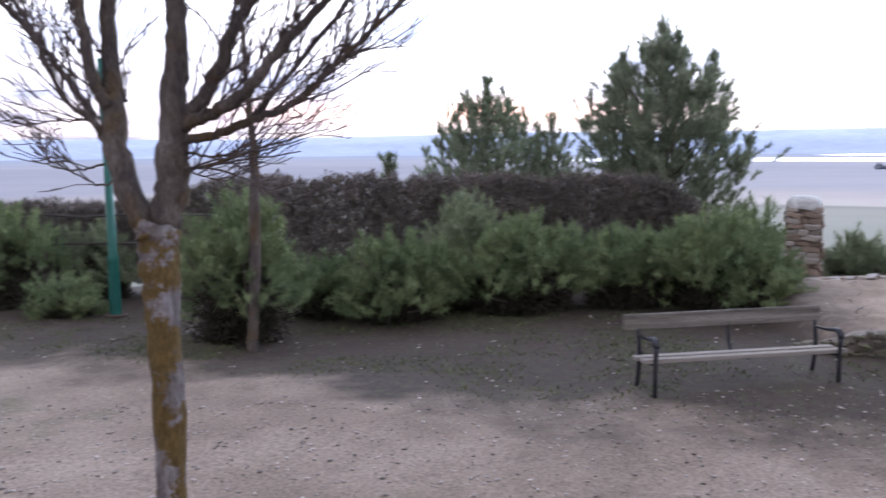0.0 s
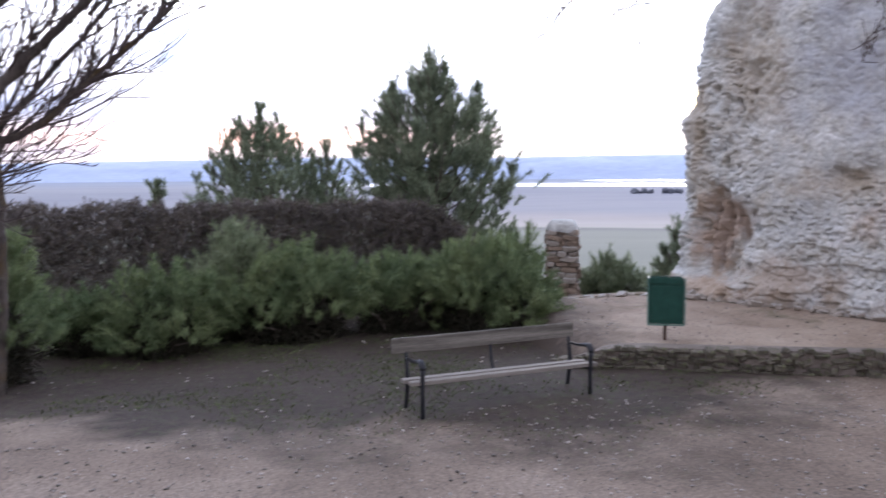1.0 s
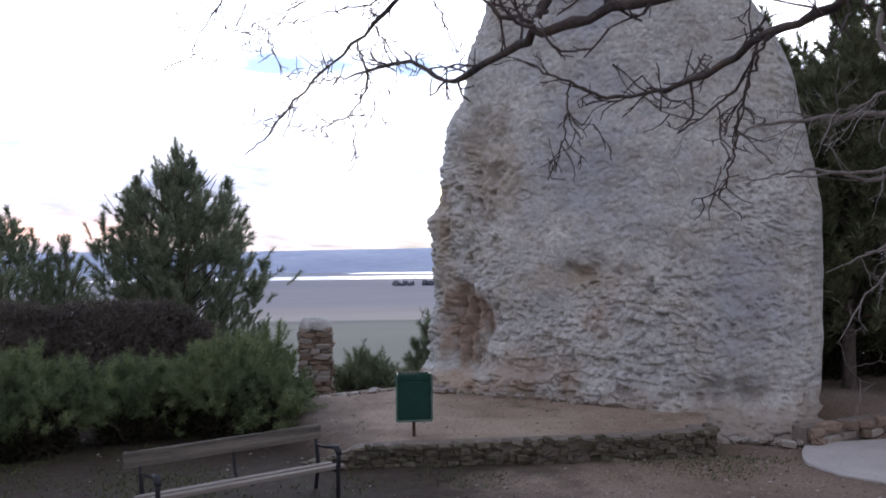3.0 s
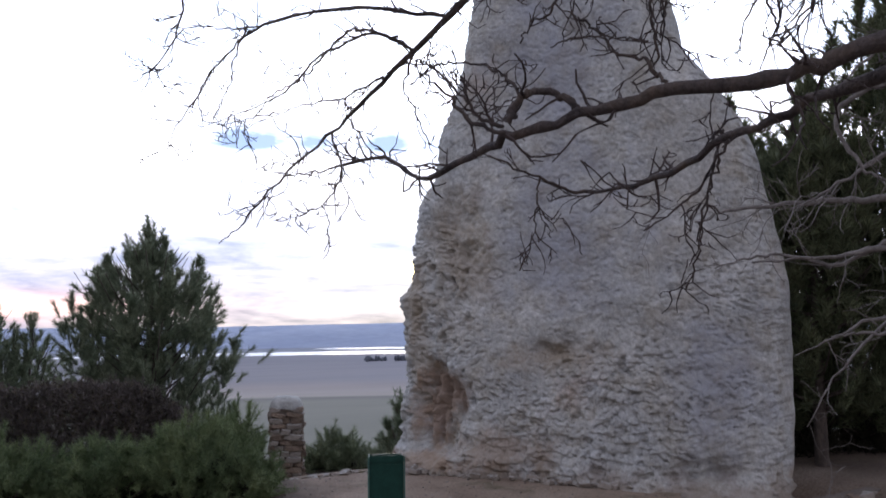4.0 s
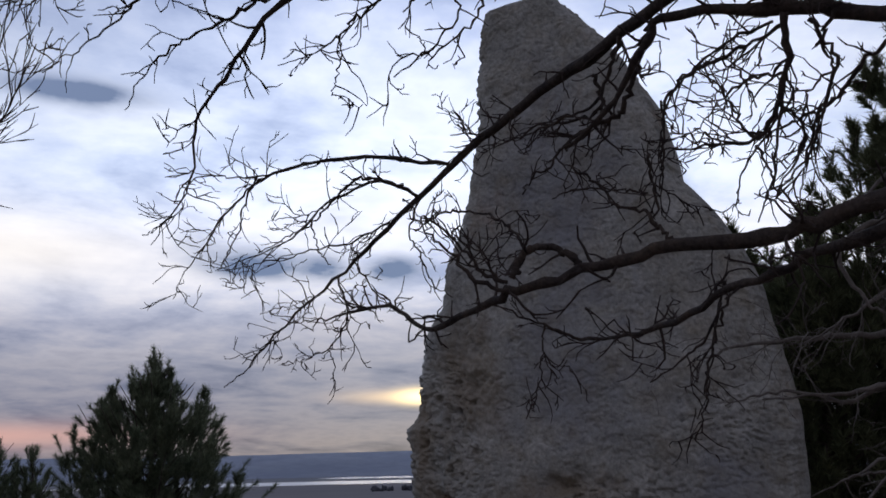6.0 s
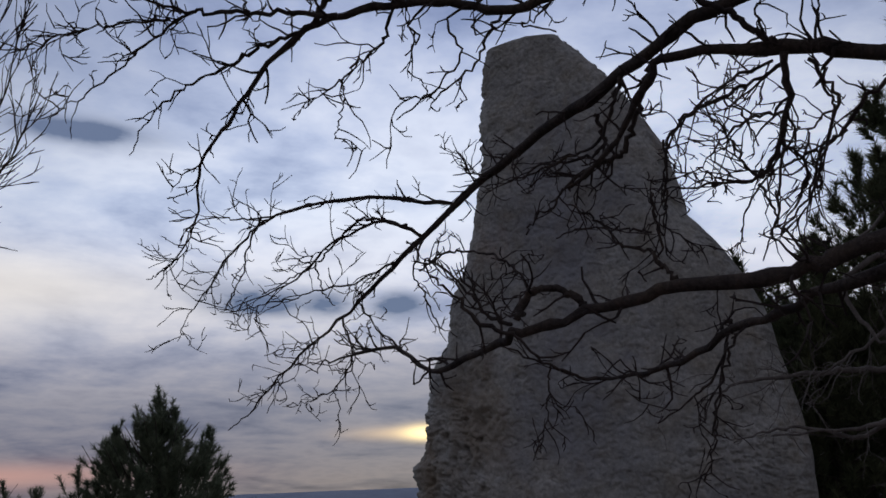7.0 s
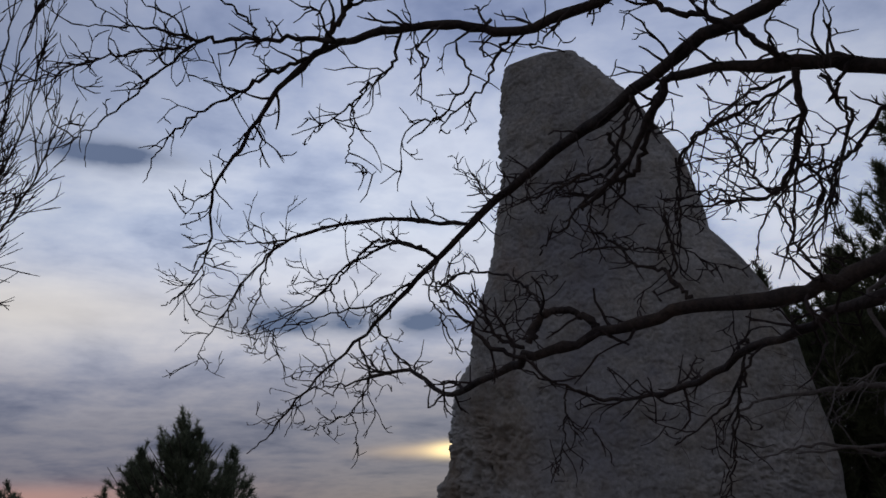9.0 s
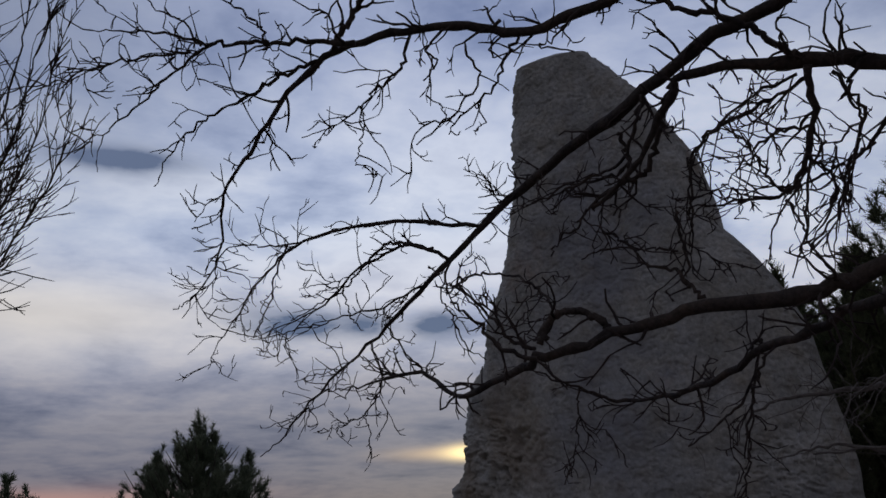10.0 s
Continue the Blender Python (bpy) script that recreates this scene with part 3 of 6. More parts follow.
def tower_mesh():
    rows, front, rear = 640, 430, 46
    zs = np.linspace(-0.3, 11.05, rows)
    lo, hi = np.interp(zs, HEIGHTS, LEFT), np.interp(zs, HEIGHTS, RIGHT)
    thick = np.interp(zs, [-0.3, 4, 8, 11.05], [1.15, 0.95, 0.75, 0.45])
    e = 0.30
    across = np.linspace(1, -1, front, endpoint=False)
    cosines = np.sign(across) * np.abs(across) ** (1 / e)
    angles = np.concatenate([np.arccos(cosines), np.linspace(math.pi, 2 * math.pi, rear, endpoint=False)])
    v = []
    for z, a, b, th in zip(zs, lo, hi, thick):
        half, mid = (b - a) / 2, (a + b) / 2
        for ang in angles:
            c, s = math.cos(ang), math.sin(ang)
            w = mid + half * math.copysign(abs(c) ** e, c)
            n = th * math.copysign(abs(s) ** 0.5, s)
            n -= 0.11 * max(0.0, w - 3.9) ** 2 * float(step(8.5, 5.0, z))
            if s < -0.05:
                d = 0.25 * fbm((w * 0.8, z * 0.8, n * 0.8), 3)
                v.append(TOWER_FROM + TOWER_DIR * (w + d * c * 0.5) + TOWER_OUT * (n + d * s - 0.75) + Vector((0, 0, z)))
                continue
            d = 0.26 * fbm((w * 0.45, z * 0.45, n * 0.5 + 4), 3) + 0.09 * fbm((w * 1.5, z * 1.6, n * 1.7), 4)
            # where the old render still covers the rubble, where courses show, and where the core is eaten out
            patchy = noise.noise(Vector((w * 0.8 + 9, z * 0.75, 2))) * 0.55 + 0.3 * noise.noise(Vector((w * 2.6, z * 2.3, 8)))
            smooth = blob(w, z, 3.1, 4.2, 1.5, 1.6) + 0.7 * blob(w, z, 2.9, 7.6, 1.3, 2.2)
            courses = blob(w, z, 3.5, 1.35, 1.2, 0.85) + 0.35 * blob(w, z, 1.7, 2.7, 1.0, 0.6) + 0.45 * blob(w, z, 1.7, 0.75, 0.9, 0.45)
            eaten = 0.9 * blob(w, z, 1.3, 4.1, 0.7, 1.1) + 0.8 * blob(w, z, 3.0, 2.45, 0.9, 0.28) + 0.35 * blob(w, z, 5.4, 4.0, 0.7, 1.0) + 0.8 * blob(w, z, 0.5, 2.4, 0.5, 1.6)
            bare = float(step(0.05, 0.5, patchy + 0.45 * (1.0 - z / 5.0) + 0.6 * eaten + 0.5 * courses - 1.3 * smooth))
            eaten = float(step(0.15, 0.75, eaten + 0.6 * patchy))
            courses = float(step(0.15, 0.65, courses + 0.35 * patchy))
            rough = 0.12 + 0.88 * bare
            wob = 0.35 * noise.noise(Vector((w * 0.9, z * 0.9, 3)))
            d += rough * (0.022 * noise.noise(Vector((w * 5.5, (z + wob * 0.3) * 7.0, n * 4))) + 0.014 * noise.noise(Vector((w * 13, z * 17, n * 10)))) + 0.006 * noise.noise(Vector((w * 16, z * 18, n * 10)))
            d += (0.016 * bare + 0.044 * courses) * laid_stone(w, z)
            # sockets of lost stones and chips: many on the bare rubble, few on the render
            pit = noise.noise(Vector((w * 3.9 + 17, (z + wob * 0.5) * 6.0, n * 3)))
            far_side = 1 - 0.75 * float(step(4.3, 4.8, w))
            d -= (0.02 + 0.085 * bare * (1 - 0.6 * courses)) * far_side * float(step(0.34, 0.50, pit))
            chip = noise.noise(Vector((w * 8.0 + 11, (z + wob * 0.5) * 14.0, n * 3)))
            d -= (0.008 + 0.04 * rough * (1 - 0.5 * courses)) * float(step(0.24, 0.36, chip))
            nick = noise.noise(Vector((w * 13.0 + 3, (z + wob * 0.5) * 21.0, n * 4)))
            d -= (0.006 + 0.022 * bare) * float(step(0.26, 0.36, nick))
            d -= eaten * (0.05 + 0.16 * max(0.0, noise.noise(Vector((w * 2.6 + 5, z * 3.0 + 50, n))) + 0.1) + 0.05 * noise.noise(Vector((w * 7, z * 8, 21))))
            d -= 0.10 * max(0.0, noise.noise(Vector((w * 2.2 + 5, z * 2.6 + 50, n))) - 0.4)
            # the red hollow near the free edge, its ribs, and the ledge of packed earth under it
            hollow = float(step(0.25, 0.7, blob(w, z, 0.78, 1.45, 0.62, 0.75) + 0.25 * noise.noise(Vector((w * 2.5, z * 2.0, 31)))))
            d -= hollow * (0.26 + 0.20 * noise.noise(Vector((w * 6.5, z * 1.7, 8))) + 0.07 * noise.noise(Vector((w * 12, z * 8, 2))))
            d += 0.20 * float(step(0.95, 0.70, z + 0.15 * noise.noise(Vector((w * 1.5, 2, 2))))) * float(step(2.9, 0.8, w))
            # a worn seam in the face, the undercut and the spread foot beyond it
            d -= 0.07 * float(step(4.45, 4.62, w + 0.08 * noise.noise(Vector((z * 1.6, 7, 1)))))
            d -= 0.30 * blob(w, z, 5.2, 0.62, 0.55, 0.20) * (0.7 + 0.6 * noise.noise(Vector((w * 4, z * 6, 5))))
            d += 0.42 * float(step(0.62, -0.25, z)) * float(step(3.4, 4.8, w))
            # broken edges, stone by stone
            ragged = 0.10 * fbm((z * 2.4, n * 1.5 + 7 * c, 2), 3) + 0.04 * noise.noise(Vector((z * 6.1 + 1.5 * noise.noise(Vector((z * 2, 1, 0))), n * 4, 5 + c)))
            ragged += 0.07 * noise.noise(Vector((z * 11.0, n * 6, 3 + c))) + 0.04 * noise.noise(Vector((z * 23.0, n * 9, 6 + c)))
            w2 = w + d * c * 0.8 + ragged * c * abs(c) ** 3
            v.append(TOWER_FROM + TOWER_DIR * w2 + TOWER_OUT * (n + d * s - 0.75) + Vector((0, 0, z)))
    m = len(angles)
    f = [(j * m + i, j * m + (i + 1) % m, (j + 1) * m + (i + 1) % m, (j + 1) * m + i) for j in range(rows - 1) for i in range(m)]
    me = quick_mesh("ruined_tower", np.array([p[:] for p in v]), np.array(f), M_ROCK)
    return new("ruined_tower", me), v[-m:]


tower, crown_ring = tower_mesh()
tagged(tower, "tall ruined stub of a pale limestone rubble tower, eroded and pitted", "ruin")
cap = Geo()
cc = sum((p for p in crown_ring), Vector()) / len(crown_ring) + Vector((0, 0, 0.06))
for s in (1.0, 0.75, 0.5, 0.25):
    cap.v += [tuple(cc + (p - cc) * s + Vector((0, 0, 0.05 * (1 - s) + 0.05 * fbm((p.x * 3 * s, p.y * 3 * s, s), 3) * (s < 1)))) for p in crown_ring]
m = len(crown_ring)
cap.f = [(j * m + i, j * m + (i + 1) % m, (j + 1) * m + (i + 1) % m, (j + 1) * m + i) for j in range(3) for i in range(m)] + [tuple(range(3 * m, 4 * m))]
part("broken_top", cap, M_ROCK, tower)

# ---- foliage ----


def pine(name, at, height, radius, label, seed, mat=None, first=0.12, limbs=46, plumes=7, count=70, length=0.13, width=0.011, lean=0.0, group="", density=1.0):
    """A young pine: tapered trunk, rising limbs, and upright plumes of needles along and at the ends of the limbs."""
    rng = np.random.default_rng(seed)
    root = thing(name, at, label, "tree", group)
    g = Geo()
    top = Vector((lean, 0, height))
    trunk = [Vector((lean * t * t + 0.06 * math.sin(5 * t + seed), 0.05 * math.sin(4 * t), height * t * 0.97)) for t in np.linspace(0, 1, 9)]
    tr = max(0.05, height * 0.018)
    g.tube([trunk[0] - Vector((0, 0, 0.3))] + trunk, [tr * 1.2] + [tr * (1.05 - t) for t in np.linspace(0, 1, 9)], 8)
    a0, a1 = [], []
    for i in range(limbs):
        u = (i / limbs) ** 0.85
        t = first + (1 - first) * u
        p0 = np.array((lean * t * t, 0, height * t * 0.97))
        ang = i * 2.399 + rng.normal() * 0.3
        reach = radius * float(np.interp(u, (0, 0.25, 0.55, 0.72, 0.87, 1.0), (0.82, 0.96, 1.0, 0.66, 0.34, 0.05))) * (0.55 + 0.35 * rng.random()) + 0.05
        rise = reach * (0.45 + 0.5 * rng.random()) + 0.10
        rise = min(rise, height * (1.0 - t) * 0.6 + 0.05)
        dirn = np.array((math.cos(ang), math.sin(ang), 0))
        pts = [p0 + dirn * reach * s + np.array((0, 0, rise * s * s)) for s in (0, 0.35, 0.7, 1.0)]
        g.tube(pts, [tr * 0.4 * (1.1 - t), tr * 0.3 * (1.1 - t), 0.012, 0.006], 5)
    total = int(limbs * plumes * density)
    # side leaders: upright spindles of plumes that break up the outline
    spires = 20 + int(28 * radius)
    for i in range(spires):
        u = 0.04 + 0.88 * ((i * 0.7549) % 1.0)
        form = float(np.interp(u, (0, 0.2, 0.45, 0.62, 0.74, 0.88, 1.0), (0.8, 0.95, 1.0, 1.0, 0.76, 0.38, 0.05)))
        ang = rng.random() * 6.283
        t = first + (1 - first) * u
        out = radius * form * (0.58 + 0.38 * rng.random())
        foot = np.array((math.cos(ang) * out + lean * t * t, math.sin(ang) * out, height * t * 0.92 - 0.15))
        tall = (0.105 + 0.06 * rng.random()) * min(height, 7.0) * (1.15 - 0.4 * u)
        lean_out = np.array((math.cos(ang), math.sin(ang), 0)) * (0.1 + 0.32 * (1 - u)) * rng.random()
        for k in range(int(0.5 * total / spires)):
            h = rng.random() ** 1.1
            side = rng.normal(size=3) * np.array((1, 1, 0.4)) * 0.15 * tall * (1 - h) ** 0.7
            b = foot + side + (np.array((0, 0, 1.0)) + lean_out) * h * tall
            d = unit(side * 2.2 / tall + np.array((0, 0, 0.8)) + lean_out * 1.3 + rng.normal(size=3) * 0.22)
            a0.append(b)
            a1.append(b + d * (0.16 + 0.16 * rng.random()) * min(1.25, 0.55 + radius * 0.35))
    while len(a0) < total:
        u = rng.random()
        form = float(np.interp(u, (0, 0.2, 0.45, 0.62, 0.74, 0.88, 1.0), (0.8, 0.95, 1.0, 0.97, 0.70, 0.32, 0.04)))
        if rng.random() > form + 0.06:
            continue
        ang = rng.random() * 6.283
        lobe = 0.86 + 0.85 * noise.noise(Vector((math.cos(ang) * 2.2 + seed, math.sin(ang) * 2.2, u * 6.0)))
        out = 0.98 * radius * form * lobe
        f = 0.12 + 0.88 * rng.random() ** 0.75
        t = first + (1 - first) * u
        dirn = np.array((math.cos(ang), math.sin(ang), 0))
        b = np.array((lean * t * t, 0, height * t * 0.92)) + dirn * out * f + np.array((0, 0, 0.10 * out * f))
        if noise.noise(Vector((b[0] * 2.3 / max(1, radius * 0.6) + seed, b[1] * 2.3 / max(1, radius * 0.6), b[2] * 2.3 / max(1, radius * 0.6)))) < -0.16 and rng.random() < 0.85:
            continue
        d = unit(dirn * 0.5 * f + np.array((0, 0, 0.8)) + rng.normal(size=3) * 0.26)
        a0.append(b)
        a1.append(b + d * (0.20 + 0.30 * rng.random() ** 1.5) * min(1.25, 0.55 + radius * 0.35))
    tip = np.array(top)
    for k in range(10):
        a0.append(tip - np.array((0.0, 0, 0.8 - 0.07 * k)) + rng.normal(size=3) * 0.03)
        a1.append(tip + np.array((0.0, 0, 0.05)) + rng.normal(size=3) * 0.1)
    part("trunk", g, M_PINE_BARK, root, smooth=True)
    v, f = needles(rng, np.array(a0), np.array(a1), count, length, width, 0.62)
    crown = new("crown", quick_mesh("crown", v, f, mat or M_PINE))
    crown.parent = root
    return root


def shrub(name, at, size, label, seed, mat, plumes=260, count=150, length=0.12, width=0.0038, up=0.6, group="shrubs before the hedge"):
    """A spreading shrub: core of twigs painted dark as inner shade, under a dome of needle plumes."""
    rng = np.random.default_rng(seed)
    root = thing(name, at, label, "shrub", group)
    sx, sy, sz = size
    d = unit(rng.normal(size=(plumes, 3)))
    d[:, 2] = np.abs(d[:, 2]) * 1.1 - 0.25
    # several rounded mounds make up the outline
    k = 7
    turn = np.arange(k) * 2.399 + rng.random()
    mound = np.stack([np.cos(turn) * sx * 0.52, np.sin(turn) * sy * 0.52, sz * (0.16 + 0.42 * rng.random(k))], -1)
    mound[0] = (0, 0, sz * 0.6)
    size_of = (0.40 + 0.14 * rng.random(k))[:, None]
    pick = rng.integers(0, k, plumes)
    deep = 0.72 + 0.28 * rng.random((plumes, 1)) ** 0.5
    p = mound[pick] + d * deep * size_of[pick] * np.array((sx, sy, sz * 0.85))
    p[:, 2] = np.maximum(p[:, 2], 0.04)
    axis_dir = unit(d * np.array((1, 1, 0.7)) + np.array((0, 0, up)) + rng.normal(size=(plumes, 3)) * 0.3)
    long = (0.13 + 0.27 * rng.random((plumes, 1)) ** 1.4)
    v, f = needles(rng, p - axis_dir * 0.1, p + axis_dir * long, count, length, width)
    leaves = new("foliage", quick_mesh("foliage", v, f, mat))
    leaves.parent = root
    g = Geo()
    for i in range(26):
        q = p[i * (plumes // 26)]
        r = np.array((rng.normal() * 0.15 * sx, rng.normal() * 0.15 * sy, -0.1))
        g.tube([r, (r + q) * 0.5 + np.array((0, 0, 0.12)), q], [0.03, 0.018, 0.006], 5)
    part("stem", g, M_PINE_BARK, root)
    # the heart of the shrub: dense dead twigs, inner shade put into their colour
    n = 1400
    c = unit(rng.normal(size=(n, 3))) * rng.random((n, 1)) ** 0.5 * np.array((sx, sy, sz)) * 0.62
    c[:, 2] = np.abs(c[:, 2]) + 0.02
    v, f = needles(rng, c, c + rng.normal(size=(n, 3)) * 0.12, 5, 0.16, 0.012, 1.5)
    core = new("heart", quick_mesh("heart", v, f, M_CORE_SHADE))
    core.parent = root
    return root


# pines on the slope beyond the hedge
pine("pine_tree", (4.6, 19.1, -0.35), 5.38, 1.68, "young dark green pine with upright tufts behind the hedge", 3, limbs=110, plumes=17, count=100, length=0.135, width=0.0062)
pine("pine_tree", (1.2, 26.6, -1.93), 6.35, 2.0, "bushy pine with rusty-tipped needles on the slope", 5, limbs=80, plumes=15, count=80, length=0.16, width=0.0095)
pine("pine_tree", (3.1, 26.4, -1.93), 5.2, 1.25, "small slender pine on the slope", 8, limbs=44, plumes=9, count=76, length=0.15, width=0.0095)
pine("pine_tree", (-1.6, 26.2, -1.93), 4.1, 0.6, "small slender pine on the slope", 9, limbs=26, plumes=4, count=60, length=0.16, width=0.016)
pine("pine_tree", (6.75, 20.5, -1.5), 2.7, 0.45, "small pine peeping over the stone pillar", 11, limbs=24, plumes=5, count=60)
shrub("shrub", (8.1, 17.9, -0.8), (0.95, 0.8, 1.55), "soft grey-green bush below the terrace edge", 112, M_SHRUB_GREY, 460, group="bushes below the terrace")
shrub("shrub", (9.1, 17.4, -0.8), (0.7, 0.55, 1.25), "small green bush below the terrace edge", 113, M_SHRUB_GREY, 260, group="bushes below the terrace")
pine("pine_tree", (8.5, 15.5, -0.6), 2.1, 0.45, "low young pine beside the tower foot", 14, limbs=24, plumes=12, count=80, width=0.007)

# shrubs before the hedge
SHRUBS = [((-3.0, 13.2), (1.0, 0.8, 2.25), M_SHRUB, 340), ((-1.9, 14.9), (0.75, 0.6, 1.0), M_SHRUB, 200), ((-0.7, 14.4), (0.95, 0.8, 1.35), M_SHRUB, 300),
          ((0.35, 15.3), (0.75, 0.7, 2.0), M_SHRUB_GREY, 300), ((1.3, 14.5), (1.25, 0.9, 1.5), M_SHRUB, 380), ((2.95, 14.5), (0.95, 0.8, 1.1), M_SHRUB, 300),
          ((4.35, 13.6), (1.0, 0.9, 1.5), M_SHRUB, 400), ((5.2, 14.9), (0.55, 0.6, 1.5), M_SHRUB, 240), ((3.75, 14.6), (0.6, 0.55, 1.0), M_SHRUB, 170),
          ((-8.0, 16.2), (1.1, 0.9, 1.85), M_SHRUB, 320), ((-6.5, 17.0), (0.75, 0.5, 1.55), M_SHRUB_GREY, 150), ((-6.4, 15.2), (0.55, 0.5, 0.5), M_SHRUB, 140)]
for i, ((x, y), size, mat, n) in enumerate(SHRUBS):
    tall = "tall" if size[2] > 1.7 else "low" if size[2] < 1.2 else "rounded"
    shrub("shrub", (x, y, float(ground_z(x, y)) - 0.03), size, f"{tall} spreading {'grey-green' if mat is M_SHRUB_GREY else 'green'} needle-leaved shrub before the hedge", 40 + i, mat, n)


def hedge(at0, at1, wide, high, label, seed):
    rng = np.random.default_rng(seed)
    a, b = np.array(at0, float), np.array(at1, float)
    root = thing("hedge", (*((a + b) / 2)[:2], -0.14), label, "hedge")
    run = np.linalg.norm(b - a)
    d = (b - a) / run
    q = np.array((-d[1], d[0]))
    n = int(2600 * run)
    s, w, h = rng.random(n) * run - run / 2, (rng.random(n) - 0.5) * wide, rng.random(n) ** 0.8
    crest = np.array([high * (1 + 0.05 * noise.noise(Vector((x * 1.1 + seed, 0, 0))) + 0.09 * noise.noise(Vector((x * 5, 3, 0))) + 0.06 * noise.noise(Vector((x * 14, 5, 0)))) for x in s])
    crest = crest * (0.72 + 0.28 * step(0.0, 1.1, run / 2 - np.abs(s)))
    w = w * (1 - 0.35 * h ** 3)
    p = np.stack([d[0] * s + q[0] * w, d[1] * s + q[1] * w, h * crest], -1)
    t = p + np.stack([rng.normal(size=n) * 0.06, rng.normal(size=n) * 0.06, 0.05 + 0.10 * rng.random(n)], -1)
    v, f = needles(rng, p, t, 11, 0.085, 0.0065, 1.1)
    k = rng.random(len(f)) < 0.80
    ob = new("foliage", quick_mesh("foliage", v.reshape(-1, 3, 3)[k].reshape(-1, 3), np.arange(3 * k.sum()).reshape(-1, 3), M_HEDGE))
    ob.parent = root
    leaf = v.reshape(-1, 3, 3)[~k]
    ob = new("dry_leaf", quick_mesh("dry_leaf", leaf.reshape(-1, 3), np.arange(len(leaf) * 3).reshape(-1, 3), M_HEDGE_LEAF))
    ob.parent = root
    g = Geo()
    for i in range(int(run * 7)):
        x, y = rng.random() * run - run / 2, (rng.random() - 0.5) * wide * 0.8
        base = np.array((d[0] * x + q[0] * y, d[1] * x + q[1] * y, -0.3))
        lean = rng.normal(size=3) * np.array((0.25, 0.15, 0))
        g.tube([base, base + lean * 0.4 + (0, 0, high * 0.5), base + lean + (0, 0, high * (0.8 + 0.25 * rng.random()))], [0.018, 0.012, 0.004], 4)
    tagged(part("stem", g, M_HEDGE, root), kind="stuff")
    return root


hedge((-5.4, 17.25), (4.9, 17.0), 1.0, 2.04, "long clipped hedge of dark purplish bare twigs", 2)

hedge((-9.6, 18.0), (-4.4, 17.6), 0.9, 1.55, "lower stretch of dark bare hedge behind a rail fence", 7)


def rail_fence():
    root = thing("rail_fence", (-6.65, 16.6, -0.18), "dark rail fence of thin posts before the hedge", "fence")
    rng = np.random.default_rng(4)
    for i in range(6):
        g = Geo()
        x = -2.6 + i * 1.05
        g.tube([(x, 0, -0.2), (x + rng.normal() * 0.02, 0, 1.75)], [0.035, 0.03], 7)
        part("post", g, M_FENCE, root)
    for z in (1.0, 1.52):
        g = Geo()
        g.tube([(-2.8 + k * 0.95, -0.04, z + rng.normal() * 0.015) for k in range(7)], [0.022] * 7, 6)
        part("rail", g, M_FENCE, root)


rail_fence()


# ---- stones for walls ----
def stone_meshes(name, mat, count, seed):
    out = []
    rng = np.random.default_rng(seed)
    for _ in range(count):
        bm = bmesh.new()
        bmesh.ops.create_cube(bm, size=1)
        bmesh.ops.bevel(bm, geom=bm.edges[:], offset=0.16, segments=1, affect="EDGES")
        for v in bm.verts:
            v.co += Vector(rng.normal(size=3) * 0.075)
        me = bpy.data.meshes.new(name)
        bm.to_mesh(me)
        bm.free()
        me.materials.append(mat)
        out.append(me)
    return out


def lay(name, mesh, parent, at, size, turn):
    ob = new(name, mesh)
    ob.parent = parent
    ob.matrix_basis = Matrix.LocRotScale(Vector(at), Euler(turn), Vector(size))
    return ob


# ---- bench ----
def bench(a, b):
    a, b = Vector(a), Vector(b)
    xa = (b - a).normalized()
    ya = Vector((0, 0, 1)).cross(xa).normalized()
    za = xa.cross(ya)
    m = Matrix.Translation(a) @ Matrix((xa, ya, za)).transposed().to_4x4()
    run = (b - a).length
    root = thing("park_bench", m, "weathered wooden park bench with black iron armrests, standing on dirt", "bench")
    for x in (0.0, run):
        rear, leg, arm = iron_side(x)
        side_frame = part("side_frame", rear, M_IRON, root, smooth=True)
        part("front_leg", leg, M_IRON, side_frame, smooth=True)
        part("armrest", arm, M_IRON, side_frame, "black iron armrest with a worn knob", smooth=True)
    g = Geo()
    g.box((-0.17, 0.50, 0.63), (run + 0.06, 0.54, 0.80), bevel=0.008)
    part("backrest", g, M_WOOD, root, "dark grey weathered plank")
    for k in range(2):
        y, z = -0.01 + k * 0.25, 0.372 - 0.012 * k
        g = Geo()
        g.box((-0.12, y, z), (run + 0.10, y + 0.13, z + 0.04), Matrix.Rotation(-0.05, 4, "X"), bevel=0.006)
        part("seat_slat", g, M_SEAT, root, "pale worn wooden slat")
    g = Geo()
    g.tube([(run / 2, 0.02, 0.37), (run / 2, 0.42, 0.33), (run / 2, 0.485, 0.45), (run / 2, 0.535, 0.78)], [0.018, 0.018, 0.018, 0.015], 6)
    part("brace", g, M_IRON, root)
    return root


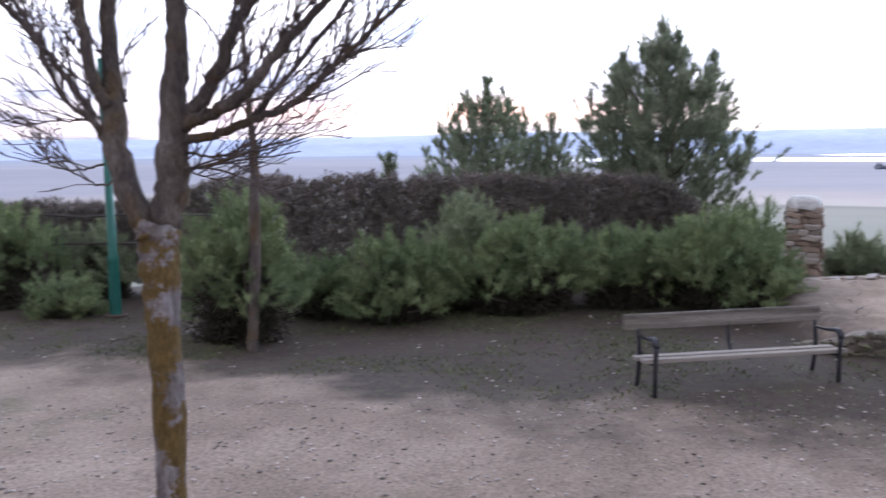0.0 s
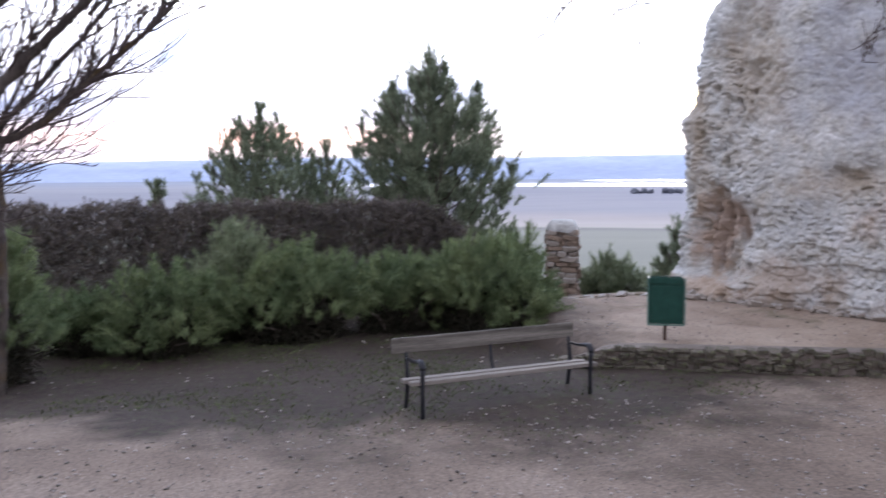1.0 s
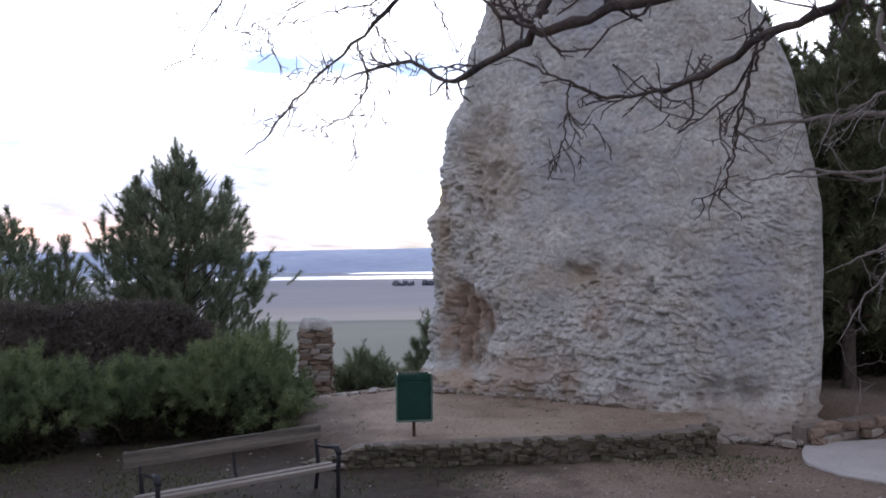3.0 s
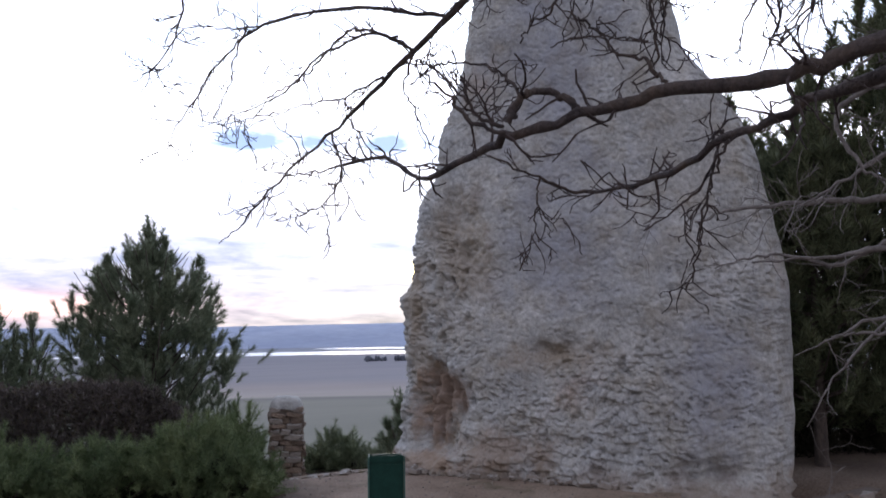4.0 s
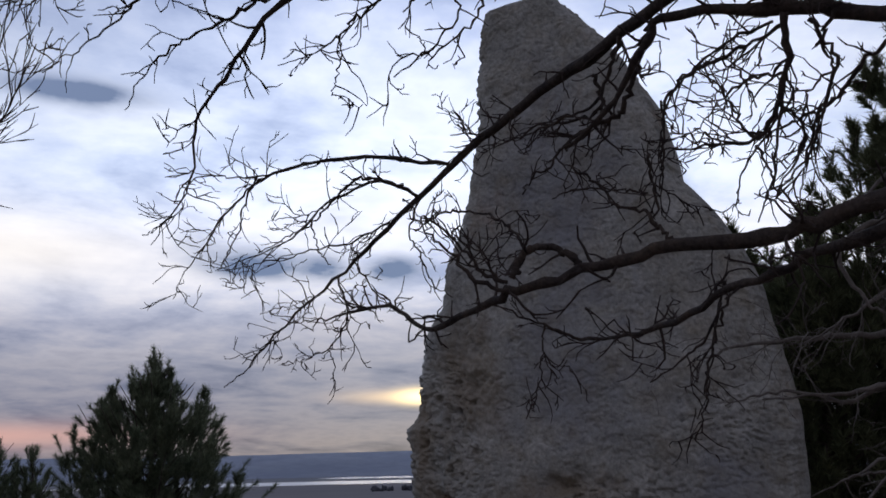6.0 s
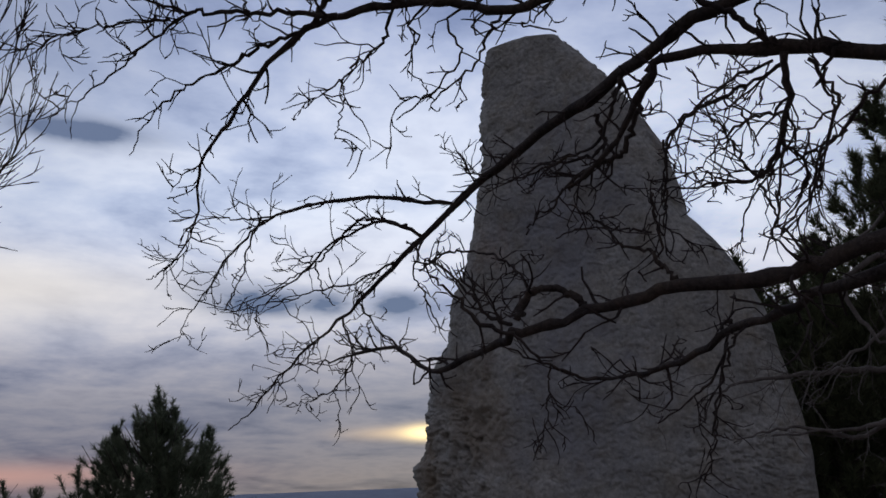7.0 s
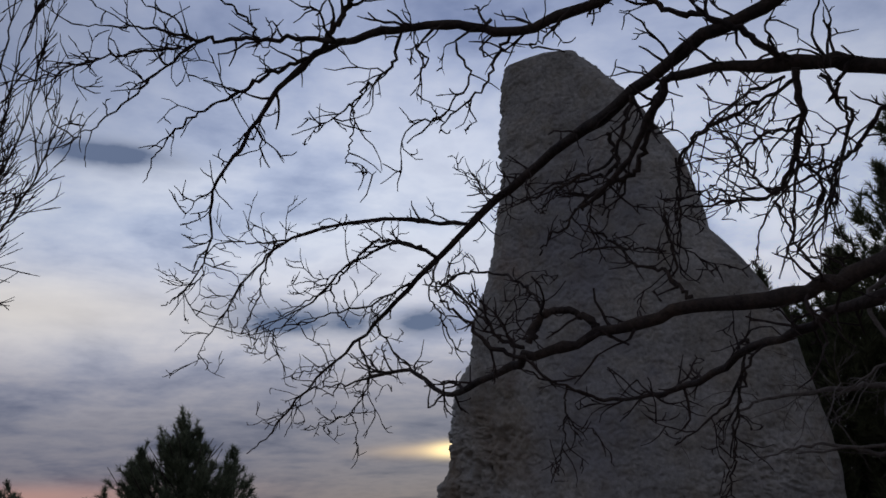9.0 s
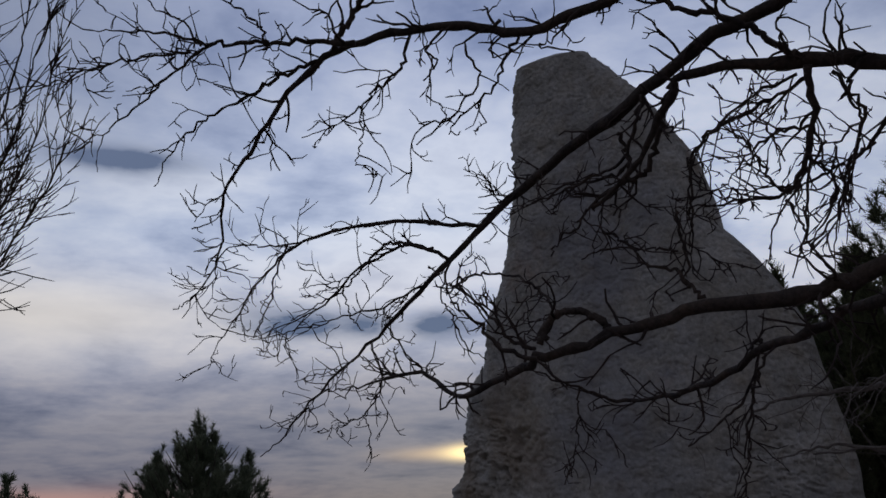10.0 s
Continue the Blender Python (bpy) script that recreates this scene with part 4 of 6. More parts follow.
def iron_side(x):
    """Rear upright with seat bearer, front leg, and armrest."""
    rear, leg, arm = Geo(), Geo(), Geo()
    leg.tube([(x, 0.02, -0.15), (x, 0.015, 0.30), (x, 0.0, 0.48), (x, -0.008, 0.545)], [0.026, 0.024, 0.026, 0.032], 8)
    arm.tube([(x, -0.008, 0.54), (x, -0.008, 0.56), (x, 0.03, 0.605), (x, 0.09, 0.61), (x, 0.30, 0.575), (x, 0.50, 0.57)], [0.033, 0.037, 0.038, 0.028, 0.016, 0.016], 8)
    rear.tube([(x, 0.60, -0.15), (x, 0.53, 0.10), (x, 0.47, 0.34), (x, 0.50, 0.55), (x, 0.545, 0.78)], [0.024, 0.024, 0.026, 0.022, 0.018], 8)
    rear.tube([(x, 0.01, 0.355), (x, 0.25, 0.34), (x, 0.48, 0.325)], [0.022, 0.02, 0.022], 8)
    return rear, leg, arm


bench((2.23, 9.12, -0.035), (4.257, 9.43, -0.01))


# ---- litter bin ----
def litter_bin(at):
    root = thing("litter_bin", pose(*at, 0, 0, -22), "dark green metal litter bin on a rusty post", "bin")
    g = Geo()
    g.tube([(0, 0.0, -0.2), (0, 0.0, 0.62)], [0.022, 0.022], 8)
    part("post", g, M_RUST, root, "thin rusty steel post")
    w, d, z0, z1 = 0.225, 0.13, 0.255, 0.865
    g = Geo()
    for lo, hi in (((-w, -d, z0), (w, -d + 0.012, z1)), ((-w, d - 0.012, z0), (w, d, z1)), ((-w, -d + 0.012, z0), (-w + 0.012, d - 0.012, z1)), ((w - 0.012, -d + 0.012, z0), (w, d - 0.012, z1)),
                   ((-w + 0.012, -d + 0.012, z0), (w - 0.012, d - 0.012, z0 + 0.012))):
        g.box(lo, hi)
    body = part("body", g, M_GREEN, root)
    g = Geo()
    g.box((-w + 0.004, -d - 0.016, z1 - 0.07), (w - 0.004, -d - 0.003, z1 + 0.012), bevel=0.004)
    g.box((-w + 0.03, -d - 0.011, z0 + 0.05), (w - 0.03, -d - 0.003, z1 - 0.10), bevel=0.003)
    part("front_panel", g, M_GREEN, body, "raised green front panel")
    g = Geo()
    for x in (-w - 0.012, w + 0.012):
        g.tube([(x, -d - 0.006, z0 - 0.01), (x, -d - 0.006, z1)], [0.011, 0.011], 6)
    g.tube([(-w - 0.012, -d - 0.006, z0 - 0.012), (w + 0.012, -d - 0.006, z0 - 0.012)], [0.011, 0.011], 6)
    part("frame", g, M_GREEN_RIM, root, "worn pale green tube frame")
    return root


litter_bin((5.93, 10.93, terrace_z(5.93, 10.93) - 0.02))


# ---- lamp post ----
def lamp_post(at):
    root = thing("street_lamp", at, "teal-green painted tapered lamp post on a round footing", "street lamp")
    g = Geo()
    g.tube([(0, 0, -0.1), (0, 0, 0.0), (0, 0, 0.95), (0, 0, 1.0), (0, 0, 1.06), (-0.05, 0.02, 4.3)], [0.105, 0.10, 0.088, 0.10, 0.075, 0.055], 14)
    part("pole", g, M_LAMP, root, smooth=True)
    g = Geo()
    g.tube([(0, 0, -0.15), (0, 0, 0.035), (0, 0, 0.05)], [0.20, 0.20, 0.17], 18)
    part("footing", g, M_TERRACE, root, "pale concrete footing ring")
    return root


lamp_post((-5.55, 15.1, float(ground_z(-5.55, 15.1))))


# ---- bare trees ----
def twig(g, rng, p, d, length, r, depth, up, kink, fork, least, aside):
    r = max(r, least)
    n = min(max(3, int(length / (0.03 if aside > 0.4 else 0.07))), 8)
    pts, q, dd = [p.copy()], p.copy(), d.copy()
    for i in range(n):
        dd = unit(dd + rng.normal(size=3) * kink + np.array((0, 0, up)))
        q = q + dd * length / n
        pts.append(q.copy())
        if depth > 0 and rng.random() < fork:
            side = unit(dd * 0.75 + rng.normal(size=3) * aside)
            twig(g, rng, q, side, length * (0.35 + 0.3 * rng.random()), r * 0.62, depth - 1, up, kink, fork, least, aside)
    g.tube(pts, list(np.linspace(r, r * 0.5, n + 1)), 4 if r < 0.006 else 5, cap=False)


def limb(spec, ctrl):
    """One limb of a bare tree through its control rows, with the shoots that leave it."""
    root, wood, shoots, rng, style = spec["root"], spec["wood"], spec["shoots"], spec["rng"], spec["style"]
    line = smooth_line(ctrl, 6)
    pts, radii = line[:, :3].copy(), np.maximum(line[:, 3] * style.get("girth", 1.0), 0.0015)
    pts[1:-1] += rng.normal(size=(len(pts) - 2, 3)) * np.minimum(radii[1:-1, None] * 0.1 + style["wobble"], 0.009)
    radii = radii * (1 + style.get("knots", 0.05) * rng.normal(size=len(radii)))
    g = Geo()
    g.tube(pts, list(np.maximum(radii, 0.0012)), 14 if radii.max() > 0.03 else 7)
    part(spec["first"] if not spec["count"] else "limb", g, wood, root, smooth=True)
    spec["count"] += 1
    seg = np.linalg.norm(np.diff(pts, axis=0), axis=1)
    for i in range(1, len(pts)):
        if radii[i] > style["bare_over"]:
            continue
        tangent = unit(pts[i] - pts[i - 1])
        for _ in range(rng.poisson(seg[i - 1] * style["per_metre"] * (1.5 if radii[i] < 0.012 else 1.0))):
            d = unit(tangent * style["forward"] + rng.normal(size=3) * style["spread"] + np.array((0, 0, style["lift"])))
            p = pts[i - 1] + (pts[i] - pts[i - 1]) * rng.random()
            twig(shoots, rng, p, d, style["length"] * (0.4 + 0.9 * rng.random()), min(radii[i] * 0.6, style["thick"]), style["depth"], style["up"], style["kink"], style["fork"], style["least"], style["aside"])


def bare_tree(name, at, label, seed, wood, style, first="trunk"):
    root = thing(name, (0, 0, 0), label, "tree")
    return dict(root=root, wood=wood, shoots=Geo(), rng=np.random.default_rng(seed), style=style, count=0, first=first)


# the tree whose branches hang across the view
overhang = bare_tree("overhanging_tree", (0, 0, 0), "bare dark-barked tree with knotty branches hanging across the tower", 21, M_LIMB,
                     dict(bare_over=0.034, per_metre=11, forward=0.8, spread=0.5, lift=0.04, length=0.16, thick=0.0056, depth=2, up=0.05, kink=0.28, fork=0.34, wobble=0.0045, girth=0.87, knots=0.11, least=0.0029, aside=0.55))
limb(overhang, [(3.0, 0.30, 0.1, 0.17), (3.0, 0.32, 2.0, 0.13), (2.95, 0.38, 3.2, 0.11), (2.95, 0.42, 4.2, 0.085), (3.0, 0.40, 5.5, 0.05)])
limb(overhang, [(2.95, 0.38, 3.1, 0.07), (2.82, 0.44, 3.45, 0.06), (2.65, 0.57, 3.55, 0.05)])
limb(overhang, [(2.95, 0.42, 3.7, 0.06), (2.98, 0.52, 3.95, 0.05), (2.99, 0.69, 4.05, 0.045)])
limb(overhang, [(2.95, 0.42, 4.2, 0.05), (2.9, 0.55, 4.45, 0.04), (2.83, 0.73, 4.56, 0.034)])
limb(overhang, [(2.83, 0.73, 4.56, 0.034), (2.6, 0.95, 4.58, 0.031), (2.32, 1.27, 4.49, 0.028)])
limb(overhang, [(2.83, 0.73, 4.56, 0.034), (2.71, 1.41, 4.49, 0.028), (2.58, 1.73, 4.44, 0.026), (2.59, 2.33, 4.40, 0.027), (2.56, 2.96, 4.32, 0.024), (2.45, 3.45, 4.13, 0.016), (2.24, 3.77, 3.84, 0.011), (2.02, 4.00, 3.60, 0.007), (1.84, 4.25, 3.33, 0.004), (1.77, 4.33, 3.26, 0.003)])
limb(overhang, [(2.65, 0.57, 3.55, 0.050), (2.53, 1.12, 3.51, 0.032), (2.40, 1.31, 3.45, 0.027), (2.22, 1.61, 3.44, 0.021), (1.99, 1.83, 3.38, 0.018), (1.92, 2.02, 3.35, 0.015), (1.95, 2.46, 3.32, 0.011), (1.98, 2.85, 3.46, 0.009), (1.85, 3.16, 3.45, 0.004), (1.77, 3.32, 3.45, 0.002)])
limb(overhang, [(2.62, 0.90, 3.48, 0.030), (2.60, 1.35, 3.43, 0.020), (2.62, 1.74, 3.38, 0.015), (2.68, 2.17, 3.32, 0.011), (2.65, 2.53, 3.33, 0.008), (2.50, 2.56, 3.38, 0.006), (2.28, 2.58, 3.45, 0.003)])
limb(overhang, [(2.50, 2.56, 3.38, 0.005), (2.51, 2.59, 3.30, 0.004), (2.52, 2.62, 3.22, 0.004), (2.52, 2.67, 3.11, 0.003), (2.50, 2.71, 3.03, 0.003)])
limb(overhang, [(2.62, 1.83, 3.36, 0.007), (2.68, 1.81, 3.43, 0.006), (2.71, 1.89, 3.30, 0.005), (2.74, 1.97, 3.16, 0.004), (2.78, 2.03, 3.06, 0.004), (2.80, 2.12, 2.93, 0.003)])
limb(overhang, [(2.99, 0.69, 4.05, 0.045), (2.94, 1.27, 4.20, 0.034), (2.74, 1.50, 4.27, 0.028), (2.51, 1.79, 4.31, 0.019), (2.47, 1.91, 4.22, 0.016), (2.45, 2.09, 4.05, 0.011), (2.36, 2.25, 3.95, 0.004)])
limb(overhang, [(2.69, 1.50, 4.27, 0.014), (2.63, 1.55, 4.34, 0.013), (2.58, 1.59, 4.41, 0.013), (2.51, 1.65, 4.46, 0.012), (2.44, 1.73, 4.51, 0.011), (2.38, 1.79, 4.58, 0.010), (2.29, 1.83, 4.63, 0.006)])
limb(overhang, [(2.32, 1.27, 4.49, 0.028), (2.15, 1.72, 4.48, 0.022), (1.96, 1.89, 4.41, 0.020), (1.75, 2.03, 4.46, 0.017), (1.52, 2.24, 4.46, 0.015), (1.36, 2.44, 4.38, 0.012), (1.26, 2.61, 4.20, 0.009), (1.19, 2.74, 4.05, 0.006), (1.20, 2.85, 3.84, 0.004), (1.13, 2.97, 3.72, 0.003), (1.08, 3.02, 3.69, 0.002)])
limb(overhang, [(1.48, 2.21, 4.43, 0.010), (1.32, 2.33, 4.46, 0.009), (1.17, 2.45, 4.49, 0.008), (1.08, 2.52, 4.50, 0.007), (0.96, 2.61, 4.56, 0.005), (0.85, 2.69, 4.59, 0.004), (0.72, 2.79, 4.62, 0.002)])
limb(overhang, [(1.42, 2.36, 4.43, 0.009), (1.33, 2.46, 4.41, 0.008), (1.24, 2.56, 4.37, 0.007), (1.14, 2.68, 4.32, 0.005), (1.06, 2.77, 4.27, 0.004), (1.01, 2.85, 4.21, 0.003), (0.98, 2.94, 4.12, 0.002)])
limb(overhang, [(1.09, 2.51, 4.50, 0.006), (1.01, 2.62, 4.46, 0.005), (0.94, 2.73, 4.41, 0.004), (0.86, 2.84, 4.34, 0.004), (0.78, 2.95, 4.29, 0.003), (0.71, 3.04, 4.25, 0.002)])
limb(overhang, [(1.02, 2.56, 4.48, 0.006), (0.90, 2.67, 4.49, 0.005), (0.78, 2.79, 4.50, 0.004), (0.65, 2.92, 4.48, 0.003), (0.57, 2.99, 4.47, 0.003), (0.45, 3.10, 4.48, 0.002)])
limb(overhang, [(1.64, 2.12, 4.45, 0.007), (1.63, 2.20, 4.36, 0.006), (1.58, 2.28, 4.31, 0.005), (1.55, 2.34, 4.27, 0.004), (1.47, 2.40, 4.21, 0.003), (1.38, 2.46, 4.18, 0.002)])
limb(overhang, [(1.55, 2.34, 4.27, 0.004), (1.57, 2.36, 4.20, 0.003), (1.56, 2.38, 4.14, 0.003), (1.55, 2.40, 4.08, 0.002)])
limb(overhang, [(1.43, 2.30, 4.43, 0.012), (1.46, 2.23, 4.50, 0.012), (1.49, 2.16, 4.57, 0.012)])
limb(overhang, [(2.50, 3.26, 4.23, 0.013), (2.17, 3.48, 4.28, 0.011), (1.81, 3.75, 4.23, 0.008), (1.64, 3.90, 4.06, 0.006), (1.49, 4.07, 3.78, 0.003), (1.45, 4.13, 3.66, 0.002)])
limb(overhang, [(1.81, 3.75, 4.23, 0.006), (1.67, 3.86, 4.22, 0.005), (1.56, 3.94, 4.24, 0.004), (1.47, 4.01, 4.21, 0.004), (1.45, 4.09, 4.09, 0.003), (1.35, 4.20, 3.99, 0.002)])
limb(overhang, [(2.41, 3.41, 4.10, 0.011), (2.25, 3.51, 4.19, 0.009), (2.06, 3.68, 4.09, 0.007), (1.91, 3.87, 3.92, 0.005), (1.64, 4.10, 3.81, 0.002)])
limb(overhang, [(1.90, 1.88, 3.39, 0.012), (1.93, 1.88, 3.45, 0.012), (1.96, 1.87, 3.48, 0.012), (2.03, 1.87, 3.49, 0.012), (2.06, 1.80, 3.45, 0.012), (2.07, 1.78, 3.42, 0.012)])
limb(overhang, [(2.35, 3.33, 3.91, 0.006), (2.33, 3.08, 3.92, 0.006), (2.33, 2.88, 3.89, 0.006), (2.32, 2.65, 3.81, 0.006), (2.29, 2.46, 3.72, 0.006), (2.24, 2.31, 3.61, 0.006)])
limb(overhang, [(1.89, 1.89, 3.38, 0.008), (1.85, 1.95, 3.42, 0.007), (1.80, 2.01, 3.51, 0.005), (1.74, 2.08, 3.60, 0.004), (1.72, 2.12, 3.60, 0.003)])
limb(overhang, [(2.71, 1.49, 4.24, 0.015), (2.77, 1.56, 4.07, 0.013), (2.77, 1.67, 3.91, 0.009), (2.70, 1.77, 3.89, 0.006), (2.55, 1.93, 3.89, 0.003)])
limb(overhang, [(2.78, 1.69, 3.89, 0.007), (2.72, 1.71, 3.92, 0.006), (2.69, 1.71, 3.98, 0.005), (2.63, 1.72, 4.05, 0.004), (2.59, 1.72, 4.09, 0.003)])
limb(overhang, [(2.76, 1.58, 4.26, 0.007), (2.65, 1.68, 4.20, 0.006), (2.57, 1.78, 4.12, 0.005), (2.53, 1.84, 4.04, 0.005), (2.54, 1.90, 3.92, 0.004), (2.57, 1.96, 3.76, 0.003)])
limb(overhang, [(3.00, 1.03, 4.09, 0.012), (2.86, 1.26, 4.07, 0.009), (2.84, 1.41, 3.97, 0.007), (2.82, 1.49, 3.92, 0.006), (2.85, 1.59, 3.81, 0.005), (2.85, 1.71, 3.71, 0.003)])
limb(overhang, [(2.59, 2.30, 4.32, 0.010), (2.66, 2.33, 4.26, 0.009), (2.66, 2.38, 4.20, 0.008), (2.61, 2.46, 4.19, 0.007), (2.52, 2.56, 4.19, 0.006), (2.45, 2.67, 4.15, 0.004), (2.38, 2.77, 4.13, 0.003)])
limb(overhang, [(2.78, 1.57, 4.08, 0.007), (2.70, 1.64, 4.07, 0.006), (2.64, 1.73, 4.01, 0.004), (2.61, 1.80, 3.94, 0.003), (2.57, 1.85, 3.92, 0.003)])
limb(overhang, [(2.78, 1.60, 3.98, 0.007), (2.87, 1.59, 3.91, 0.006), (2.87, 1.65, 3.80, 0.004), (2.82, 1.73, 3.71, 0.003)])
limb(overhang, [(2.92, 1.46, 4.00, 0.007), (2.85, 1.54, 3.94, 0.006), (2.79, 1.61, 3.91, 0.005), (2.73, 1.71, 3.82, 0.004), (2.73, 1.77, 3.72, 0.003)])
limb(overhang, [(2.76, 1.70, 3.87, 0.006), (2.82, 1.70, 3.79, 0.005), (2.85, 1.71, 3.72, 0.004), (2.91, 1.70, 3.65, 0.003)])
limb(overhang, [(2.53, 1.76, 4.09, 0.006), (2.61, 1.70, 4.14, 0.005), (2.69, 1.67, 4.10, 0.004), (2.75, 1.67, 3.99, 0.003)])
limb(overhang, [(2.82, 1.38, 4.23, 0.008), (2.81, 1.44, 4.15, 0.007), (2.87, 1.46, 4.07, 0.005), (2.83, 1.53, 4.01, 0.004), (2.88, 1.57, 3.90, 0.003)])
limb(overhang, [(1.94, 1.91, 4.42, 0.007), (1.91, 1.97, 4.35, 0.006), (1.89, 2.03, 4.27, 0.005), (1.82, 2.13, 4.19, 0.004), (1.71, 2.23, 4.19, 0.003)])
limb(overhang, [(1.87, 1.93, 4.45, 0.006), (1.79, 2.03, 4.39, 0.005), (1.85, 2.05, 4.30, 0.004), (1.80, 2.13, 4.21, 0.004), (1.71, 2.25, 4.12, 0.003)])
limb(overhang, [(1.74, 2.01, 4.45, 0.006), (1.68, 2.09, 4.39, 0.004), (1.72, 2.09, 4.35, 0.004), (1.69, 2.14, 4.30, 0.003)])
limb(overhang, [(2.07, 1.77, 4.45, 0.006), (2.01, 1.85, 4.37, 0.004), (1.98, 1.88, 4.36, 0.004), (2.09, 1.85, 4.34, 0.003)])
limb(overhang, [(1.24, 2.38, 4.47, 0.006), (1.21, 2.40, 4.54, 0.005), (1.14, 2.43, 4.61, 0.004), (1.11, 2.44, 4.68, 0.003)])
limb(overhang, [(1.05, 2.54, 4.50, 0.005), (0.99, 2.55, 4.58, 0.004), (0.91, 2.57, 4.62, 0.003), (0.87, 2.58, 4.67, 0.003)])
limb(overhang, [(2.35, 3.59, 4.01, 0.007), (2.20, 3.72, 3.93, 0.006), (2.01, 3.85, 3.88, 0.004), (1.88, 3.95, 3.85, 0.004), (1.74, 4.05, 3.82, 0.003)])
limb(overhang, [(2.18, 3.83, 3.77, 0.007), (2.24, 3.85, 3.57, 0.005), (2.17, 3.94, 3.43, 0.004), (2.07, 4.01, 3.38, 0.003), (1.98, 4.07, 3.36, 0.003)])
limb(overhang, [(2.17, 3.94, 3.43, 0.004), (2.21, 3.94, 3.36, 0.003), (2.20, 3.97, 3.28, 0.003)])
limb(overhang, [(2.24, 3.77, 3.84, 0.006), (2.34, 3.73, 3.68, 0.004), (2.43, 3.68, 3.61, 0.003)])
limb(overhang, [(2.45, 3.44, 4.13, 0.007), (2.40, 3.49, 3.95, 0.005), (2.45, 3.47, 3.84, 0.005), (2.50, 3.46, 3.71, 0.004), (2.59, 3.42, 3.63, 0.003)])
limb(overhang, [(2.57, 2.97, 4.31, 0.006), (2.48, 3.02, 4.27, 0.005), (2.42, 3.03, 4.37, 0.003), (2.38, 3.04, 4.39, 0.003)])
limb(overhang, [(2.05, 3.94, 3.63, 0.004), (1.95, 3.99, 3.63, 0.003), (1.86, 4.06, 3.60, 0.002)])
overhang["style"]["per_metre"] = 6
limb(overhang, [(2.27, 3.29, 4.11, 0.009), (2.14, 3.40, 4.15, 0.008), (2.09, 3.49, 4.14, 0.007), (2.01, 3.61, 4.04, 0.006), (1.99, 3.69, 3.99, 0.005), (1.89, 3.80, 3.93, 0.004), (1.79, 3.90, 3.87, 0.003)])
limb(overhang, [(1.95, 3.60, 3.97, 0.005), (1.97, 3.61, 3.89, 0.004), (2.00, 3.62, 3.83, 0.004), (2.05, 3.61, 3.78, 0.003)])
limb(overhang, [(1.99, 3.56, 4.03, 0.004), (1.92, 3.67, 4.01, 0.003), (1.85, 3.77, 4.02, 0.003), (1.82, 3.85, 4.01, 0.002)])
limb(overhang, [(1.66, 3.53, 4.14, 0.006), (1.63, 3.63, 4.00, 0.005), (1.62, 3.70, 3.88, 0.004), (1.58, 3.78, 3.76, 0.003)])
limb(overhang, [(2.40, 2.34, 3.81, 0.003), (2.45, 2.26, 3.83, 0.004), (2.52, 2.18, 3.82, 0.004), (2.56, 2.11, 3.80, 0.005), (2.60, 2.05, 3.78, 0.005)])
limb(overhang, [(2.33, 2.21, 3.92, 0.004), (2.39, 2.15, 3.85, 0.005), (2.43, 2.10, 3.80, 0.006), (2.46, 2.06, 3.72, 0.006), (2.51, 1.98, 3.69, 0.007), (2.53, 1.94, 3.63, 0.008), (2.55, 1.89, 3.58, 0.009)])
limb(overhang, [(2.31, 2.40, 3.83, 0.003), (2.31, 2.33, 3.88, 0.004), (2.34, 2.26, 3.90, 0.005), (2.34, 2.20, 3.95, 0.006)])
limb(overhang, [(2.52, 1.94, 3.88, 0.007), (2.54, 1.96, 3.79, 0.006), (2.57, 1.97, 3.70, 0.005), (2.55, 2.00, 3.66, 0.004)])
limb(overhang, [(2.53, 1.69, 3.33, 0.006), (2.53, 1.77, 3.23, 0.005), (2.51, 1.85, 3.17, 0.004), (2.46, 1.95, 3.11, 0.003)])
limb(overhang, [(2.48, 1.60, 3.34, 0.006), (2.48, 1.66, 3.26, 0.005), (2.50, 1.72, 3.17, 0.004), (2.51, 1.77, 3.06, 0.003)])
limb(overhang, [(2.56, 2.10, 4.39, 0.011), (2.58, 2.17, 4.31, 0.009), (2.57, 2.28, 4.19, 0.007), (2.49, 2.39, 4.15, 0.006), (2.39, 2.52, 4.10, 0.004)])
limb(overhang, [(2.52, 1.88, 4.33, 0.016), (2.52, 1.96, 4.24, 0.014), (2.53, 2.04, 4.13, 0.012), (2.53, 2.09, 4.07, 0.011), (2.47, 2.17, 4.05, 0.009), (2.42, 2.26, 4.00, 0.007), (2.43, 2.28, 3.98, 0.005)])
limb(overhang, [(2.60, 1.95, 4.09, 0.006), (2.63, 1.99, 3.94, 0.005), (2.65, 2.03, 3.82, 0.004), (2.63, 2.08, 3.71, 0.003)])
limb(overhang, [(2.76, 1.53, 4.23, 0.008), (2.70, 1.68, 4.19, 0.007), (2.61, 1.83, 4.14, 0.007), (2.60, 1.92, 4.09, 0.007), (2.61, 1.96, 4.05, 0.006)])
limb(overhang, [(2.75, 1.71, 3.61, 0.003), (2.76, 1.65, 3.73, 0.004), (2.75, 1.57, 3.93, 0.005), (2.76, 1.51, 4.00, 0.006)])
limb(overhang, [(2.66, 1.37, 4.15, 0.008), (2.76, 1.36, 4.04, 0.007), (2.78, 1.44, 3.93, 0.006), (2.80, 1.51, 3.82, 0.005), (2.80, 1.60, 3.71, 0.004)])
limb(overhang, [(1.61, 1.86, 3.49, 0.004), (1.67, 1.82, 3.43, 0.005), (1.70, 1.80, 3.38, 0.007), (1.79, 1.73, 3.32, 0.008)])
